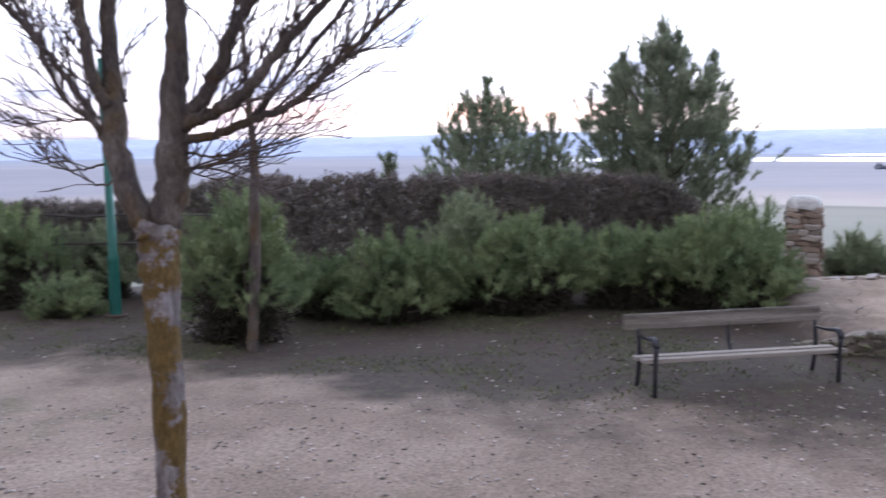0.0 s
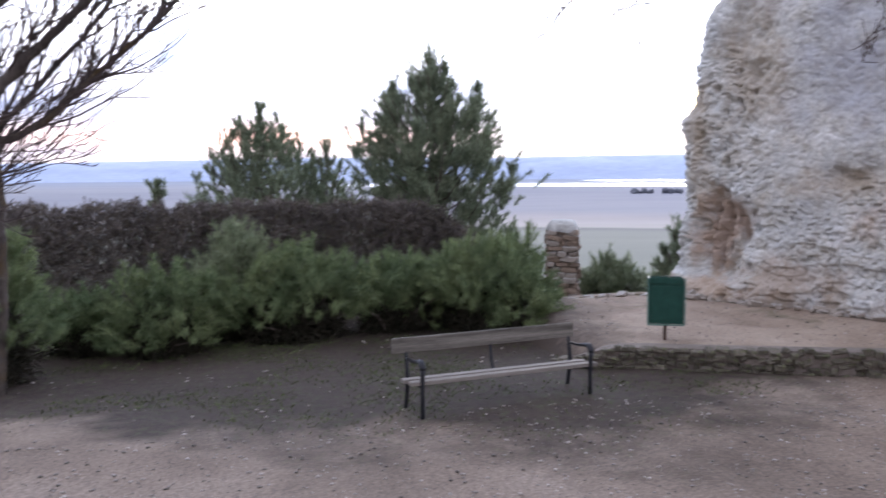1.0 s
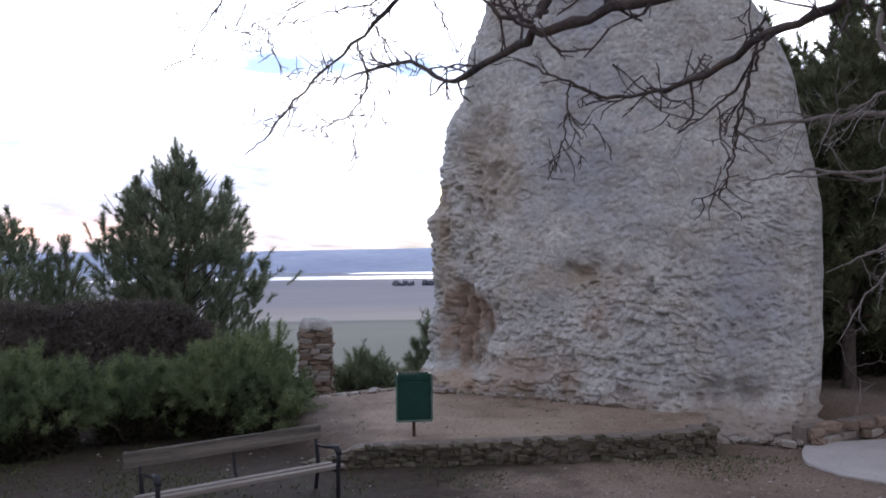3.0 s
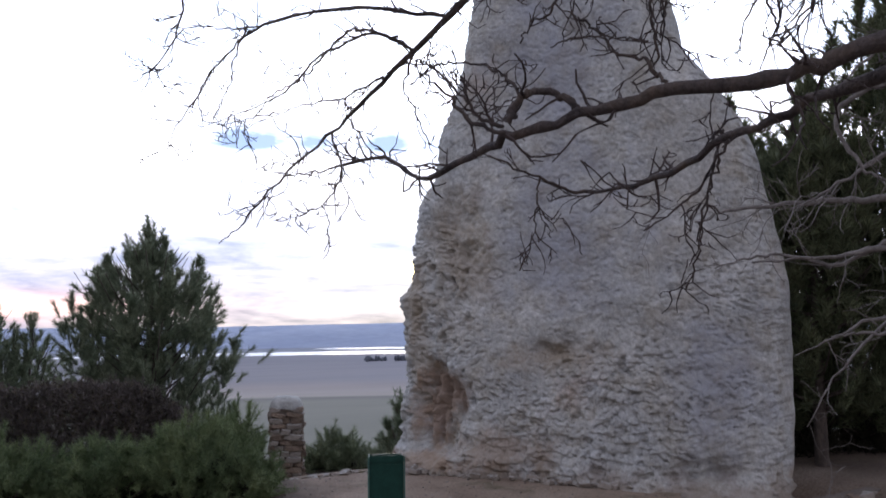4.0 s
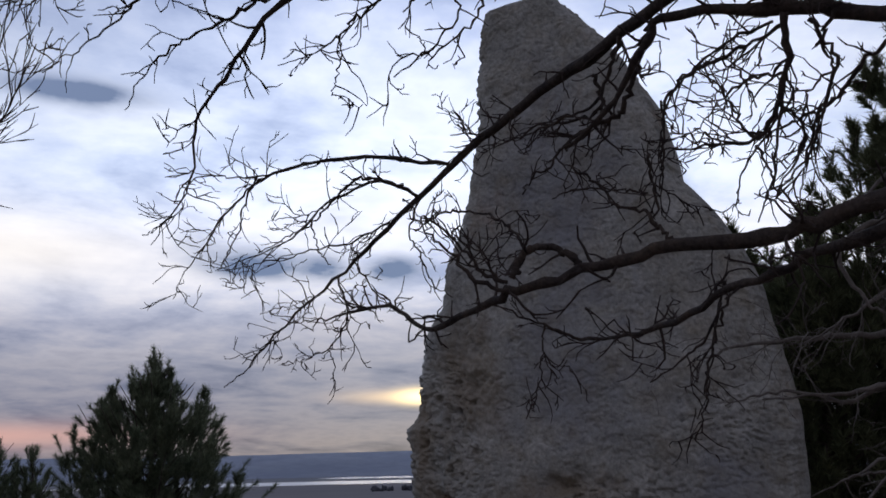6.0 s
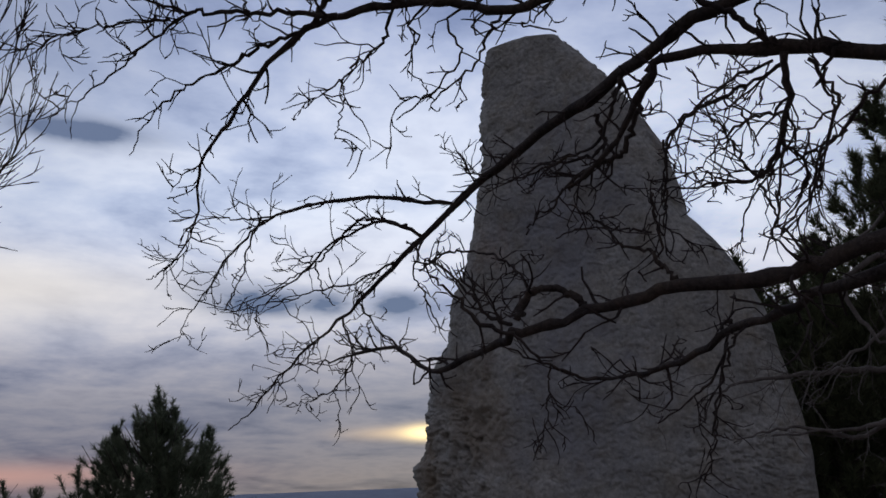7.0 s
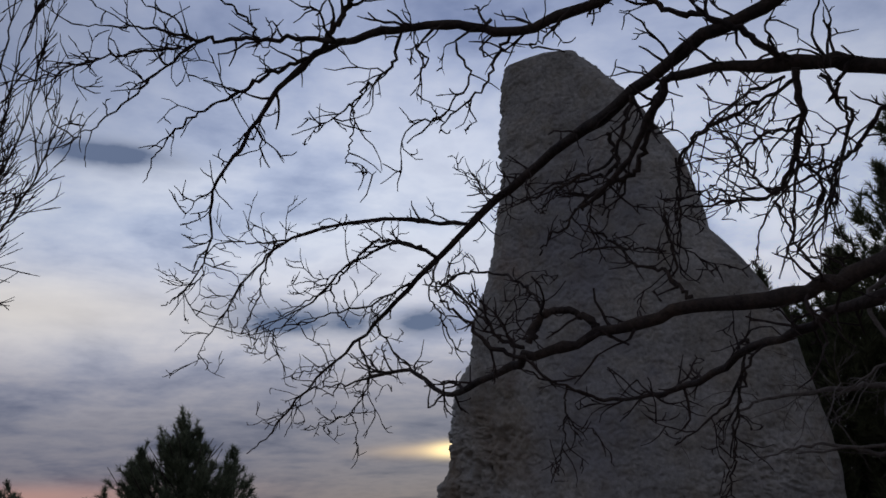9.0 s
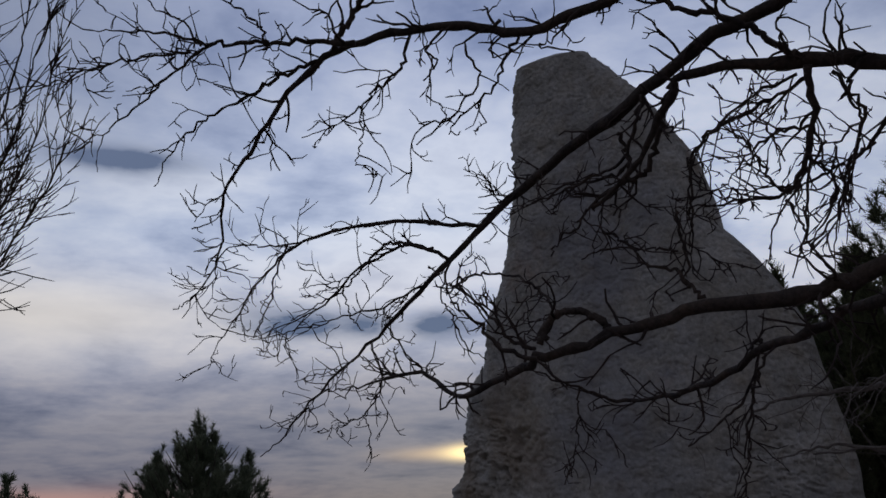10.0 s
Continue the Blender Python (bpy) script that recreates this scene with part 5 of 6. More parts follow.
crown = part("crown", overhang["shoots"], M_TWIG, overhang["root"], "fine knotty dark twigs")
tagged(crown, kind="stuff")

# the mossy multi-stemmed tree by the path
stems = bare_tree("mossy_tree", (0, 0, 0), "bare multi-stemmed tree with orange moss on grey bark", 33, M_BARK,
                  dict(bare_over=0.062, per_metre=11, forward=0.9, spread=0.24, lift=0.22, length=0.62, thick=0.0095, depth=2, up=0.06, kink=0.11, fork=0.36, wobble=0.004, least=0.0055, aside=0.26))
limb(stems, [(-1.91, 6.14, -0.24, 0.125), (-1.91, 6.17, 0.13, 0.106), (-1.93, 6.25, 0.84, 0.116), (-1.97, 6.34, 1.49, 0.128), (-2.00, 6.42, 1.88, 0.150), (-2.02, 6.46, 2.06, 0.162)])
stems["wood"] = M_STEM
limb(stems, [(-2.11, 6.46, 2.05, 0.100), (-2.33, 6.57, 2.62, 0.090), (-2.40, 6.75, 3.30, 0.065), (-2.44, 6.74, 4.26, 0.050), (-2.67, 6.62, 5.69, 0.020)])
limb(stems, [(-2.38, 6.61, 2.91, 0.050), (-2.50, 6.60, 3.17, 0.047), (-2.56, 6.60, 3.72, 0.040), (-2.67, 6.49, 4.28, 0.029), (-2.94, 6.34, 5.05, 0.015)])
limb(stems, [(-1.97, 6.46, 2.04, 0.120), (-1.90, 6.51, 2.44, 0.120), (-1.89, 6.53, 2.85, 0.102), (-1.86, 6.55, 3.26, 0.085), (-1.84, 6.55, 3.67, 0.074), (-1.79, 6.55, 4.25, 0.058), (-1.77, 6.55, 4.94, 0.040), (-1.68, 6.42, 5.59, 0.020)])
limb(stems, [(-1.84, 6.52, 2.79, 0.060), (-1.74, 6.49, 2.84, 0.059), (-1.55, 6.44, 3.11, 0.055), (-1.41, 6.39, 3.42, 0.048), (-1.24, 6.35, 3.64, 0.041), (-0.99, 6.28, 4.01, 0.032), (-0.83, 6.21, 4.51, 0.020), (-0.74, 6.15, 4.90, 0.010)])
limb(stems, [(-1.80, 6.50, 2.76, 0.050), (-1.51, 6.35, 2.87, 0.047), (-1.29, 6.23, 2.99, 0.045), (-1.06, 6.15, 3.24, 0.038), (-0.73, 6.04, 3.54, 0.029), (-0.43, 5.93, 3.84, 0.020), (-0.12, 5.88, 4.23, 0.008)])
limb(stems, [(-1.79, 6.48, 2.66, 0.035), (-1.55, 6.49, 2.71, 0.033), (-1.30, 6.51, 2.81, 0.030), (-1.02, 6.56, 2.92, 0.025), (-0.67, 6.67, 3.26, 0.018), (-0.30, 6.76, 3.61, 0.013), (0.08, 6.87, 4.01, 0.008)])
limb(stems, [(-2.35, 6.57, 2.58, 0.030), (-2.54, 6.70, 2.84, 0.028), (-2.75, 6.83, 3.11, 0.025), (-3.08, 6.92, 3.50, 0.021), (-3.44, 7.00, 3.86, 0.018), (-3.98, 7.06, 4.36, 0.008)])
limb(stems, [(-2.42, 6.59, 2.75, 0.020), (-2.65, 6.55, 2.93, 0.018), (-2.77, 6.53, 3.18, 0.016), (-2.94, 6.52, 3.58, 0.011), (-3.15, 6.51, 3.94, 0.006)])
limb(stems, [(-1.89, 6.46, 2.45, 0.018), (-1.62, 6.43, 2.48, 0.014), (-1.33, 6.41, 2.58, 0.010), (-1.04, 6.39, 2.66, 0.005)])
limb(stems, [(-0.70, 6.13, 3.58, 0.025), (-0.20, 6.10, 4.30, 0.018), (-0.05, 6.10, 5.00, 0.012), (0.05, 6.20, 5.70, 0.006)])
limb(stems, [(-1.30, 6.51, 2.81, 0.022), (-0.55, 7.20, 3.90, 0.016), (-0.45, 7.60, 4.25, 0.014), (-0.02, 7.20, 4.90, 0.010), (0.38, 6.75, 5.55, 0.005)])
limb(stems, [(-0.70, 7.08, 3.78, 0.014), (-0.25, 7.40, 4.30, 0.012), (0.12, 7.10, 4.70, 0.008), (0.45, 6.80, 5.15, 0.005)])
limb(stems, [(-1.02, 6.56, 2.92, 0.020), (-0.20, 7.30, 3.80, 0.013), (-0.02, 7.40, 4.15, 0.009), (0.32, 7.05, 4.55, 0.005)])
limb(stems, [(-0.65, 6.98, 5.08, 0.016), (-0.30, 6.95, 5.70, 0.011), (0.00, 6.80, 6.20, 0.006), (0.22, 6.55, 6.60, 0.004)])
limb(stems, [(-1.15, 6.33, 3.78, 0.030), (-0.70, 6.70, 4.60, 0.020), (-0.40, 7.00, 5.40, 0.014), (-0.20, 7.20, 6.20, 0.006)])
limb(stems, [(-1.79, 6.55, 4.28, 0.050), (-1.00, 6.90, 5.30, 0.030), (-0.50, 7.10, 6.20, 0.016), (-0.20, 7.30, 7.00, 0.006)])
limb(stems, [(-2.44, 6.74, 4.28, 0.050), (-2.70, 7.10, 5.40, 0.030), (-3.10, 7.30, 6.50, 0.010)])
limb(stems, [(-2.39, 6.50, 2.50, 0.010), (-2.55, 6.43, 2.46, 0.008), (-2.69, 6.37, 2.48, 0.006), (-2.83, 6.30, 2.54, 0.004)])
limb(stems, [(-2.48, 6.60, 2.81, 0.010), (-2.63, 6.67, 2.82, 0.008), (-2.82, 6.73, 2.81, 0.006), (-3.19, 6.80, 2.78, 0.004)])
limb(stems, [(-1.79, 6.50, 2.57, 0.012), (-1.57, 6.40, 2.55, 0.009), (-1.34, 6.30, 2.57, 0.007), (-1.00, 6.20, 2.63, 0.004)])
limb(stems, [(-1.83, 6.50, 2.46, 0.009), (-1.71, 6.60, 2.40, 0.007), (-1.56, 6.70, 2.37, 0.006), (-1.42, 6.80, 2.44, 0.004)])
limb(stems, [(-2.28, 6.70, 2.95, 0.014), (-2.39, 6.75, 3.21, 0.012), (-2.60, 6.80, 3.46, 0.010), (-2.73, 6.85, 3.71, 0.008), (-2.83, 6.90, 3.93, 0.006)])
limb(stems, [(-2.27, 6.50, 2.46, 0.010), (-2.43, 6.53, 2.34, 0.008), (-2.69, 6.57, 2.46, 0.006), (-2.95, 6.60, 2.59, 0.004)])
stems["style"]["per_metre"], stems["style"]["length"] = 8, 0.38
limb(stems, [(-0.70, 6.70, 4.60, 0.013), (0.31, 6.80, 4.62, 0.010), (0.59, 6.67, 4.99, 0.008), (0.79, 6.49, 5.38, 0.006), (0.91, 6.29, 5.79, 0.004)])
limb(stems, [(-0.55, 7.10, 5.20, 0.013), (0.28, 6.72, 4.93, 0.010), (0.55, 6.61, 5.39, 0.008), (0.68, 6.48, 5.80, 0.006), (0.74, 6.30, 6.27, 0.004)])
limb(stems, [(-0.55, 7.10, 5.20, 0.013), (0.28, 6.70, 5.30, 0.010), (0.52, 6.58, 5.73, 0.008), (0.59, 6.41, 6.20, 0.006), (0.71, 6.23, 6.60, 0.004)])
limb(stems, [(-1.00, 6.90, 5.30, 0.013), (0.25, 6.59, 5.60, 0.010), (0.47, 6.45, 6.11, 0.008), (0.52, 6.34, 6.47, 0.006), (0.56, 6.20, 6.87, 0.004)])
crown = part("crown", stems["shoots"], M_TWIG, stems["root"], "fine upright dark twigs")
tagged(crown, kind="stuff")

# the slim tree beside the shrub
slim = bare_tree("slim_tree", (0, 0, 0), "slim young bare tree with brown lower bark", 35, M_STEM,
                 dict(bare_over=0.05, per_metre=5, forward=0.8, spread=0.45, lift=0.3, length=0.5, thick=0.006, depth=2, up=0.05, kink=0.14, fork=0.3, wobble=0.006, least=0.006, aside=0.35))
limb(slim, [(-2.69, 12.50, -0.38, 0.085), (-2.64, 12.65, 1.07, 0.080), (-2.63, 12.75, 2.17, 0.070), (-2.69, 12.85, 3.17, 0.045), (-2.76, 12.90, 4.17, 0.030), (-2.84, 13.00, 5.27, 0.010)])
limb(slim, [(-2.64, 12.78, 2.77, 0.022), (-2.44, 12.80, 3.17, 0.015), (-2.24, 12.85, 3.77, 0.006)])
limb(slim, [(-2.67, 12.80, 2.97, 0.022), (-2.89, 12.75, 3.37, 0.015), (-3.09, 12.70, 4.07, 0.006)])
crown = part("crown", slim["shoots"], M_TWIG, slim["root"], "sparse dark twigs")
tagged(crown, kind="stuff")

# pale bare tree before the dark pines
pale = bare_tree("pale_bare_tree", (0, 0, 0), "bare tree with pale grey drooping branches before dark pines", 37, M_PALE_TWIG,
                 dict(bare_over=0.03, per_metre=3.5, forward=0.7, spread=0.5, lift=-0.02, length=0.46, thick=0.0042, depth=2, up=0.0, kink=0.2, fork=0.34, wobble=0.006, least=0.0024, aside=0.45))
limb(pale, [(7.6, 2.2, -0.2, 0.14), (7.6, 2.25, 1.5, 0.12), (7.55, 2.3, 3.0, 0.10), (7.6, 2.4, 5.0, 0.06)])
limb(pale, [(7.55, 2.3, 2.9, 0.05), (6.7, 2.9, 3.25, 0.03), (6.02, 3.47, 3.3, 0.02), (5.62, 3.7, 3.25, 0.012), (5.2, 3.95, 3.22, 0.005)])
limb(pale, [(7.55, 2.3, 2.6, 0.04), (6.7, 2.95, 2.8, 0.02), (6.03, 3.5, 2.86, 0.014), (5.71, 3.69, 2.74, 0.008), (5.5, 3.9, 2.6, 0.003)])
limb(pale, [(7.55, 2.3, 3.4, 0.05), (6.8, 2.8, 4.2, 0.03), (6.02, 3.41, 3.95, 0.018), (5.69, 3.62, 3.72, 0.01), (5.4, 3.8, 3.55, 0.004)])
limb(pale, [(7.57, 2.35, 4.2, 0.04), (6.9, 2.9, 5.0, 0.025), (6.2, 3.4, 4.8, 0.015), (5.8, 3.7, 4.4, 0.006)])
limb(pale, [(6.7, 2.9, 3.25, 0.02), (6.3, 3.5, 3.0, 0.014), (6.0, 3.9, 2.5, 0.008), (5.85, 4.1, 2.1, 0.003)])
limb(pale, [(7.55, 2.30, 3.20, 0.050), (6.34, 3.44, 3.65, 0.030), (6.14, 3.60, 3.65, 0.025), (5.89, 3.81, 3.65, 0.020), (5.65, 3.98, 3.64, 0.016), (5.35, 4.21, 3.61, 0.011), (5.12, 4.36, 3.53, 0.006)])
limb(pale, [(7.55, 2.30, 3.20, 0.050), (6.18, 3.36, 3.39, 0.022), (5.99, 3.52, 3.34, 0.018), (5.75, 3.73, 3.20, 0.015), (5.51, 3.89, 3.27, 0.011), (5.29, 4.03, 3.26, 0.008), (5.07, 4.15, 3.19, 0.004)])
limb(pale, [(7.55, 2.30, 3.20, 0.050), (6.15, 3.26, 4.48, 0.025), (5.95, 3.46, 4.39, 0.021), (5.76, 3.67, 4.22, 0.017), (5.82, 3.57, 3.86, 0.012), (5.86, 3.41, 3.73, 0.008)])
limb(pale, [(7.55, 2.30, 3.20, 0.050), (6.02, 3.29, 2.85, 0.014), (5.83, 3.45, 2.75, 0.011), (5.65, 3.59, 2.74, 0.007), (5.54, 3.63, 2.73, 0.004)])
crown = part("crown", pale["shoots"], M_PALE_TWIG, pale["root"], "pale grey twigs")
tagged(crown, kind="stuff")

# dark pines beyond the tower
DARK = [((17.3, 9.15), 13.8, 2.2, 1, 120, 18), ((14.4, 10.7), 6.8, 1.7, 2, 90, 12), ((18.8, 12.6), 10.0, 2.3, 3, 90, 12), ((15.2, 13.3), 7.3, 1.9, 4, 90, 12), ((19.5, 8.6), 12.0, 2.6, 5, 80, 12)]
for (x, y), h, r, sd, limbs_n, pl in DARK:
    pine("dark_pine", (x, y, float(ground_z(x, y)) - 0.1), h, r, f"{'tall' if h > 9 else 'lower'} dark pine in shade beside the tower path", 60 + sd, M_PINE_DARK, first=0.16, limbs=limbs_n, plumes=pl,
         count=64, length=0.22, width=0.013, group="dark pines by the path")
for i, (x, y, sz) in enumerate(((13.6, 12.2, (1.3, 1.0, 1.3)), (15.5, 12.0, (1.6, 1.2, 1.8)), (17.0, 11.5, (1.5, 1.2, 1.6)))):
    ob = shrub("shrub", (x, y, float(ground_z(x, y))), sz, "dark shaded undergrowth beneath the pines", 90 + i, M_PINE_DARK, 260, 50, 0.16, 0.016)

# ---- path and kerb beyond the tower ----
pv = [(9.9, 7.3), (10.1, 8.0), (10.8, 8.65), (11.3, 8.75), (13.0, 8.25), (14.6, 8.3), (16.5, 8.0), (16.5, 5.5), (12.5, 6.2), (10.3, 6.6)]
g = Geo()
edge = smooth_line([(x, y, 0, 0) for x, y in pv + pv[:1]], 6)[:-1, :2]
k = len(edge)
g.v = [(x, y, float(ground_z(x, y)) * 0.15 + 0.045) for x, y in edge] + [(x, y, -0.2) for x, y in edge]
g.f = [tuple(range(k))] + [(i, i + k, (i + 1) % k + k, (i + 1) % k) for i in range(k)]
tagged(new("pavement", g.mesh("pavement", M_CONCRETE)), "pale smooth concrete path rounding the tower", "path", kind="structure")


def stone_run(name, line, z_of, height, depth, courses, mats, label, seed, long=(0.09, 0.26), mortar=M_MORTAR, kind="structure"):
    """A low dry-looking wall: a mortar core with stones proud of it, course on course."""
    rng = np.random.default_rng(seed)
    root = thing(name, (0, 0, 0), label, "wall", kind=kind)
    line = np.array(line)
    s = np.r_[0, np.cumsum(np.hypot(*np.diff(line, axis=0).T))]

    def spot(d):
        p = np.array([np.interp(d, s, line[:, 0]), np.interp(d, s, line[:, 1])])
        q = np.array([np.interp(d + 0.02, s, line[:, 0]), np.interp(d + 0.02, s, line[:, 1])]) - np.array([np.interp(d - 0.02, s, line[:, 0]), np.interp(d - 0.02, s, line[:, 1])])
        return p, unit(q)

    core = Geo()
    ds = np.linspace(0, s[-1], 40)
    ring = []
    for d in ds:
        p, q = spot(d)
        nrm = np.array((-q[1], q[0]))
        z, h = z_of(*p), height(d / s[-1])
        for off, zz in ((0.0, z - 0.25), (0.0, z + h - 0.03), (depth, z + h - 0.03), (depth, z - 0.25)):
            core.v.append((*(p + nrm * off), zz))
    core.f = [(4 * i + a, 4 * i + 4 + a, 4 * i + 4 + b, 4 * i + b) for i in range(39) for a, b in ((0, 1), (1, 2), (2, 3))] + [(3, 2, 1, 0), (156, 157, 158, 159)]
    part("core", core, mortar, root)
    for c in range(courses):
        d = rng.random() * 0.1
        while d < s[-1]:
            ln = long[0] + (long[1] - long[0]) * rng.random()
            p, q = spot(min(d + ln / 2, s[-1]))
            nrm = np.array((-q[1], q[0]))
            h = height(min(1, d / s[-1])) / courses
            at = (*(p + nrm * (0.022 + 0.022 * rng.normal())), z_of(*p) + h * (c + 0.5) - 0.01 + rng.normal() * 0.018)
            lay("stone", mats[rng.integers(len(mats))], root, at, (ln * 0.94, 0.16, h * (0.6 + 0.5 * rng.random())), (rng.normal() * 0.15, rng.normal() * 0.16, math.atan2(q[1], q[0]) + rng.normal() * 0.15))
            d += ln
    return root


STONES = stone_meshes("stone", M_STONE, 7, 1)
BRICKS = stone_meshes("brick_stone", M_BRICK, 6, 2)
PALE = stone_meshes("pale_stone", M_ROCK, 5, 3)
wall_line = smooth_line([(4.45, 11.3, 0, 0)] + [(x, y, 0, 0) for x, y in EDGE[1:8]], 10)[:, :2]
stone_run("retaining_wall", wall_line, lambda x, y: float(ground_z(x, y)) * 0.5, lambda u: 0.30 * min(1.0, 0.15 + 6 * u) + 0.10 * u, 0.3, 4, STONES, "low mossy rubble retaining wall edging the terrace", 5, (0.07, 0.2))
stone_run("kerb_wall", [(10.95, 8.75), (11.4, 8.72), (12.4, 8.72), (13.6, 8.85), (15.2, 9.2)], lambda x, y: 0.03, lambda u: 0.28 + 0.05 * u, 0.25, 2, BRICKS + PALE, "low stone kerb wall along the concrete path", 6, (0.2, 0.4))

stone_run("edge_kerb", [(5.75, 14.3), (6.4, 14.12), (7.1, 13.95), (7.75, 13.75)], lambda x, y: terrace_z(x, y) - 0.04, lambda u: 0.10, 0.2, 1, PALE, "row of pale stones along the terrace's back edge", 8, (0.15, 0.3), M_TERRACE)


# ---- stone gate pillar ----
def stone_pillar(at):
    rng = np.random.default_rng(12)
    root = thing("stone_pillar", pose(*at, 0, 0, -20), "square pillar of worn brick and stone with a rounded top", "pillar")
    half, high = 0.31, 1.47
    g = Geo()
    g.box((-half + 0.03, -half + 0.03, -0.4), (half - 0.03, half - 0.03, high))
    part("core", g, M_MORTAR, root)
    course = 0.105
    for c in range(int(high / course)):
        n = 3 if c % 2 else 2
        for side in range(4):
            cuts = np.linspace(-half, half, n + 1) + np.r_[0, rng.normal(size=n - 1) * 0.03, 0]
            for a, b in zip(cuts, cuts[1:]):
                r = Matrix.Rotation(side * math.pi / 2, 3, "Z")
                p = r @ Vector(((a + b) / 2, -half + 0.04 + rng.normal() * 0.022 + 0.10 * max(0, c * course - 1.1), course * (c + 0.5)))
                lay("stone", (BRICKS[:4] + PALE[:3])[rng.integers(7)], root, p, (b - a - 0.012, 0.13, course * (0.85 + 0.25 * rng.random())), (rng.normal() * 0.09, rng.normal() * 0.09, side * math.pi / 2 + rng.normal() * 0.07))
    g = Geo()
    rows = 7
    for j in range(rows + 1):
        a = math.pi / 2 * j / rows
        for i in range(20):
            b = 2 * math.pi * i / 20
            r = (half - 0.01) * math.cos(a) ** 0.5
            sq = 1.08 / max(abs(math.cos(b)), abs(math.sin(b))) ** 0.6
            x, y = r * math.cos(b) * sq, r * math.sin(b) * sq
            g.v.append((x, y, high - 0.04 + 0.24 * math.sin(a) + 0.025 * noise.noise(Vector((x * 6, y * 6, a * 2)))))
    g.f = [(j * 20 + i, j * 20 + (i + 1) % 20, (j + 1) * 20 + (i + 1) % 20, (j + 1) * 20 + i) for j in range(rows) for i in range(20)] + [tuple(range(rows * 20, rows * 20 + 20))]
    part("cap", g, M_ROCK, root, "rounded grey mortar cap", smooth=True)
    return root


stone_pillar((6.79, 17.1, -0.1))

# rubble fallen and half buried along the tower's foot
rng = np.random.default_rng(31)
for i in range(90):
    w = 6.3 * rng.random()
    p = TOWER_FROM + TOWER_DIR * w + TOWER_OUT * (0.38 + 0.12 * rng.random() ** 2 + 0.12 * (w < 2.4))
    z = max(terrace_z(p.x, p.y) if w < 4.4 else 0.0, float(ground_z(p.x, p.y)))
    k = 0.05 + 0.10 * rng.random() ** 2
    lay("stone", PALE[rng.integers(5)], tower, (p.x, p.y, z + 0.015 + 0.05 * rng.random()), (k * 1.5, k, k * 0.7), (rng.normal() * 0.3, rng.normal() * 0.3, -0.99 + rng.normal() * 0.4))

# ---- far wood and farm on the plain ----
rng = np.random.default_rng(77)
g = Geo()
for i in range(34):
    az, d = radians(24.9 + 2.9 * rng.random() ** 1.3), 1980 + 60 * rng.random()
    h, r = 5 + 8 * rng.random() ** 1.5, 2.5 + 3.5 * rng.random()
    c = np.array((math.sin(az) * d, math.cos(az) * d, PLAIN))
    g.tube([c, c + (0, 0, h * 0.35), c + (0, 0, h * 0.75), c + (0, 0, h)], [r * 0.5, r, r * 0.8, r * 0.2], 7)
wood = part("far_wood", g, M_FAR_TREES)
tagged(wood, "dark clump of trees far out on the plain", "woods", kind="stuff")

# ---- pebbles, litter and grass on the ground ----
def scatter(name, count, area, mat, make, label, seed, keep=None, category="pebbles", raised=False):
    rng = np.random.default_rng(seed)
    vs, fs, n = [], [], 0
    x0, x1, y0, y1 = area
    while count:
        count -= 1
        x, y = x0 + (x1 - x0) * rng.random(), y0 + (y1 - y0) * rng.random()
        if keep and not keep(x, y, rng):
            continue
        v, f = make(rng)
        high = terrace_z(x, y) + 0.05 * fbm((x * 1.6, y * 1.6, 3), 4) if raised else float(ground_z(x, y)) + 0.035 * fbm((x * 1.1, y * 1.1, 0), 4)
        vs.append(v + np.array((x, y, high)))
        fs.append(f + n)
        n += len(v)
    ob = new(name, quick_mesh(name, np.vstack(vs), np.vstack(fs), mat))
    return tagged(ob, label, category, kind="stuff")


OCT_V = np.array([(1, 0, 0), (-1, 0, 0), (0, 1, 0), (0, -1, 0), (0, 0, 1), (0, 0, -1)], float)
OCT_F = np.array([(0, 2, 4), (2, 1, 4), (1, 3, 4), (3, 0, 4), (2, 0, 5), (1, 2, 5), (3, 1, 5), (0, 3, 5)])


def pebble(lo, hi):
    def make(rng):
        s = (lo + (hi - lo) * rng.random() ** 3)
        a = rng.random() * 6.28
        v = (OCT_V + rng.normal(size=(6, 3)) * 0.18) * np.array((s, s * (0.5 + 0.4 * rng.random()), s * 0.45))
        c, si = math.cos(a), math.sin(a)
        return v @ np.array(((c, si, 0), (-si, c, 0), (0, 0, 1))) + (0, 0, s * 0.2), OCT_F
    return make


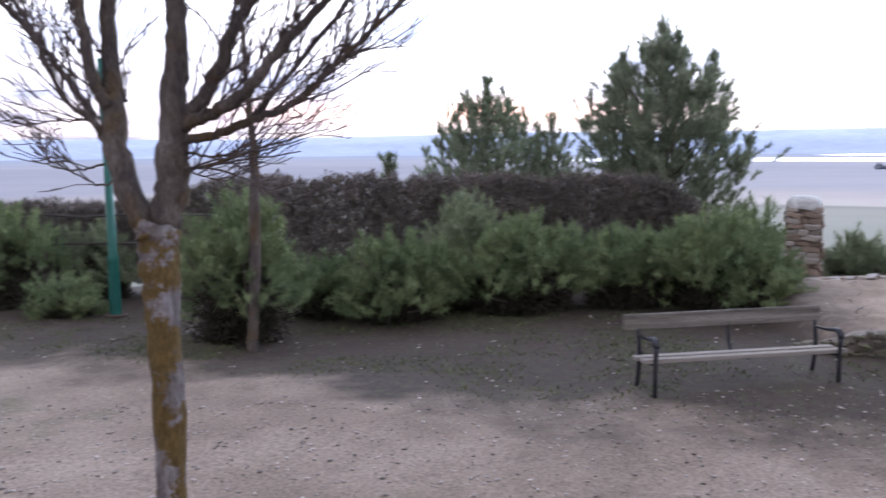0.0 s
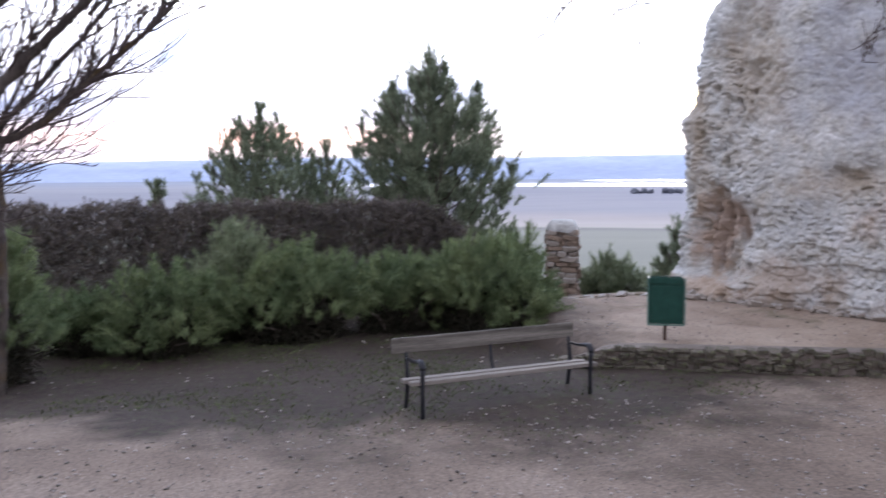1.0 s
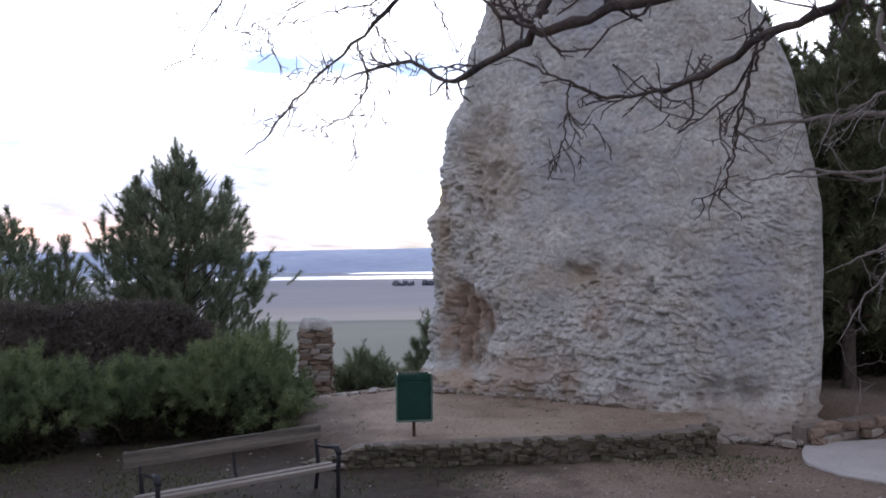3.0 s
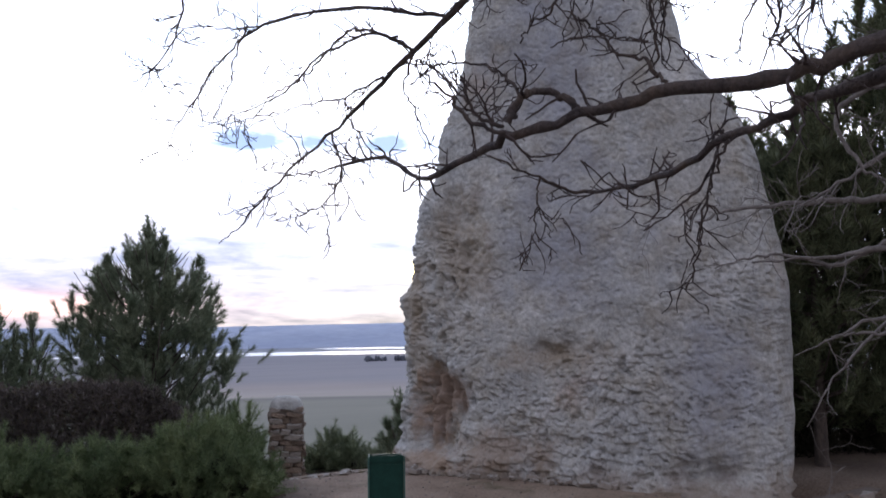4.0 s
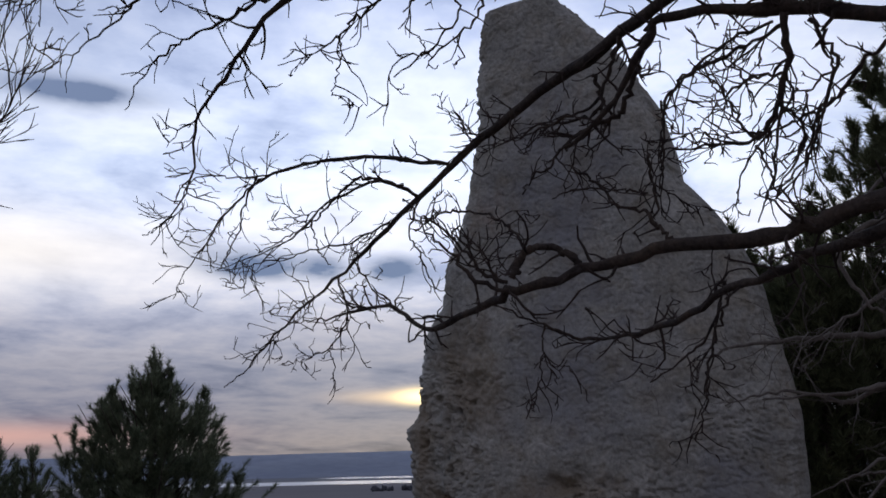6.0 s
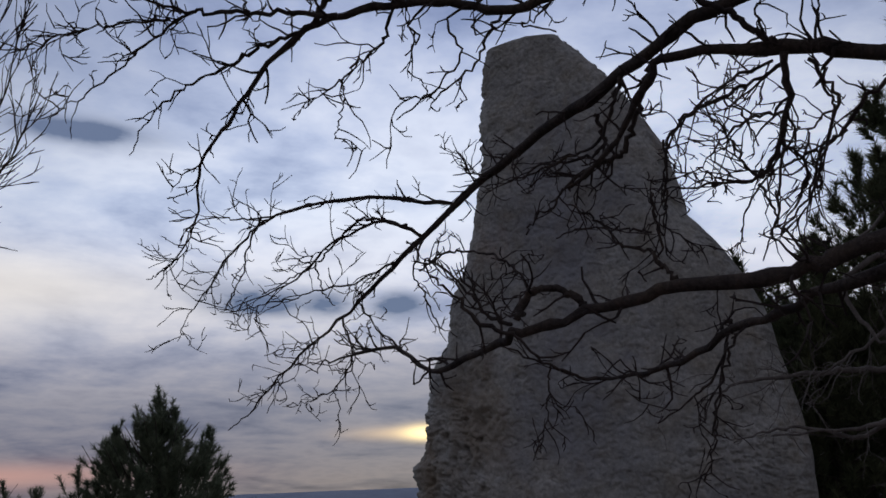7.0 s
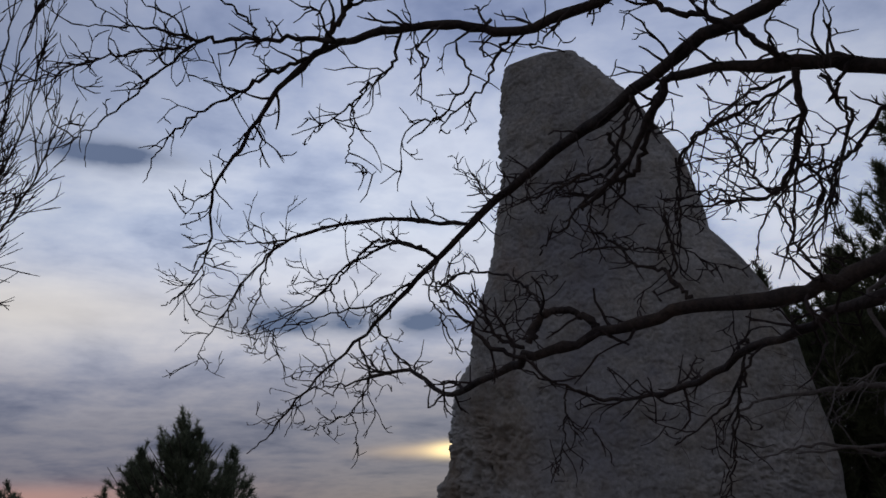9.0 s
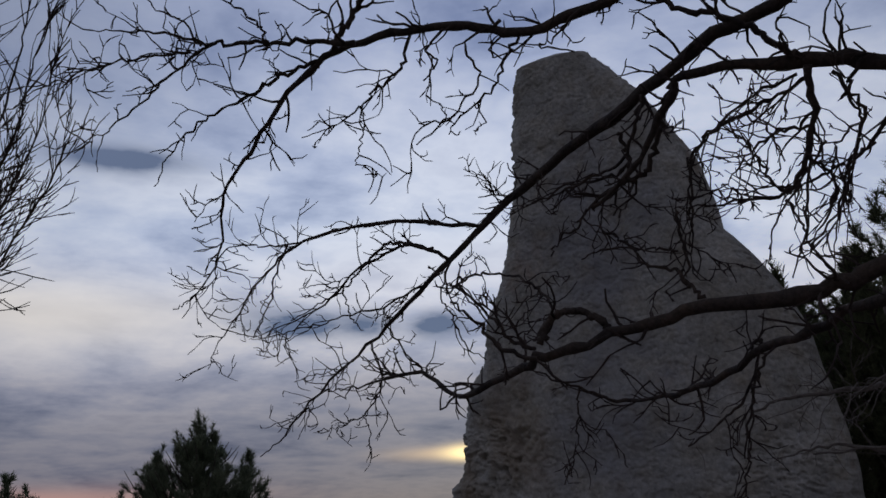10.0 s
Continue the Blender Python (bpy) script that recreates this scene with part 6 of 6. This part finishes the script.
def leaf(rng):
    s = 0.008 + 0.02 * rng.random()
    v = unit(rng.normal(size=(3, 3))) * s * np.array((1, 1, 0.25)) + (0, 0, s * 0.3)
    return v, np.array([(0, 1, 2)])


def blade(rng):
    h = 0.012 + 0.028 * rng.random()
    d = rng.normal(size=2) * 0.02
    a = rng.normal(size=2) * 0.005
    return np.array([(-a[0], -a[1], 0), (a[0], a[1], 0), (d[0], d[1], h)]), np.array([(0, 1, 2)])


def litter_zone(x, y, rng):
    return rng.random() < float(step(9.0, 11.0, y + 0.47 * x)) * float(step(5.4, 4.2, x)) + 0.12


def grass_zone(x, y, rng):
    m = noise.noise(Vector((x * 0.6, y * 0.6, 7))) + 0.5 * noise.noise(Vector((x * 2, y * 2, 1)))
    base = float(step(9.2, 10.4, y + 0.47 * x)) * float(step(5.0, 3.8, x)) + 1.4 * float(step(1.2, 0.2, abs(y - (13.15 - 0.53 * x)))) * (x > 4.6)
    return rng.random() < base * float(step(-0.25, 0.5, m))


def on_terrace(x, y, rng):
    front = np.interp(x, [p[0] for p in EDGE], [p[1] for p in EDGE])
    foot = 14.2 - 1.517 * (x - 7.9) if x > 7.9 else 15.2
    return front + 0.25 < y < foot and x > 5.0


scatter("pebbles", 9000, (-6, 12, 4.5, 9.2), M_PEBBLE, pebble(0.003, 0.034), "small pale pebbles strewn over the dirt", 1)
scatter("pebbles", 800, (-8, 5, 8.9, 15.5), M_PEBBLE, pebble(0.004, 0.036), "small pale stones among the leaf litter", 2)
scatter("pebbles", 1500, (5, 10.5, 9, 15), M_PEBBLE, pebble(0.004, 0.028), "small pale stones on the terrace dirt", 6, on_terrace, raised=True)
scatter("leaf_litter", 2000, (5, 10.5, 9, 15), M_LITTER, leaf, "dry brown leaf litter on the terrace", 7, on_terrace, "leaf litter", True)
scatter("leaf_litter", 14000, (-8, 9, 5, 15.5), M_LITTER, leaf, "dry brown leaf litter under the shrubs", 3, litter_zone, "leaf litter")
scatter("thin_grass", 110000, (-8, 10.5, 7.8, 15), M_GRASS, blade, "thin patchy grass on the dirt", 4, grass_zone, "grass")
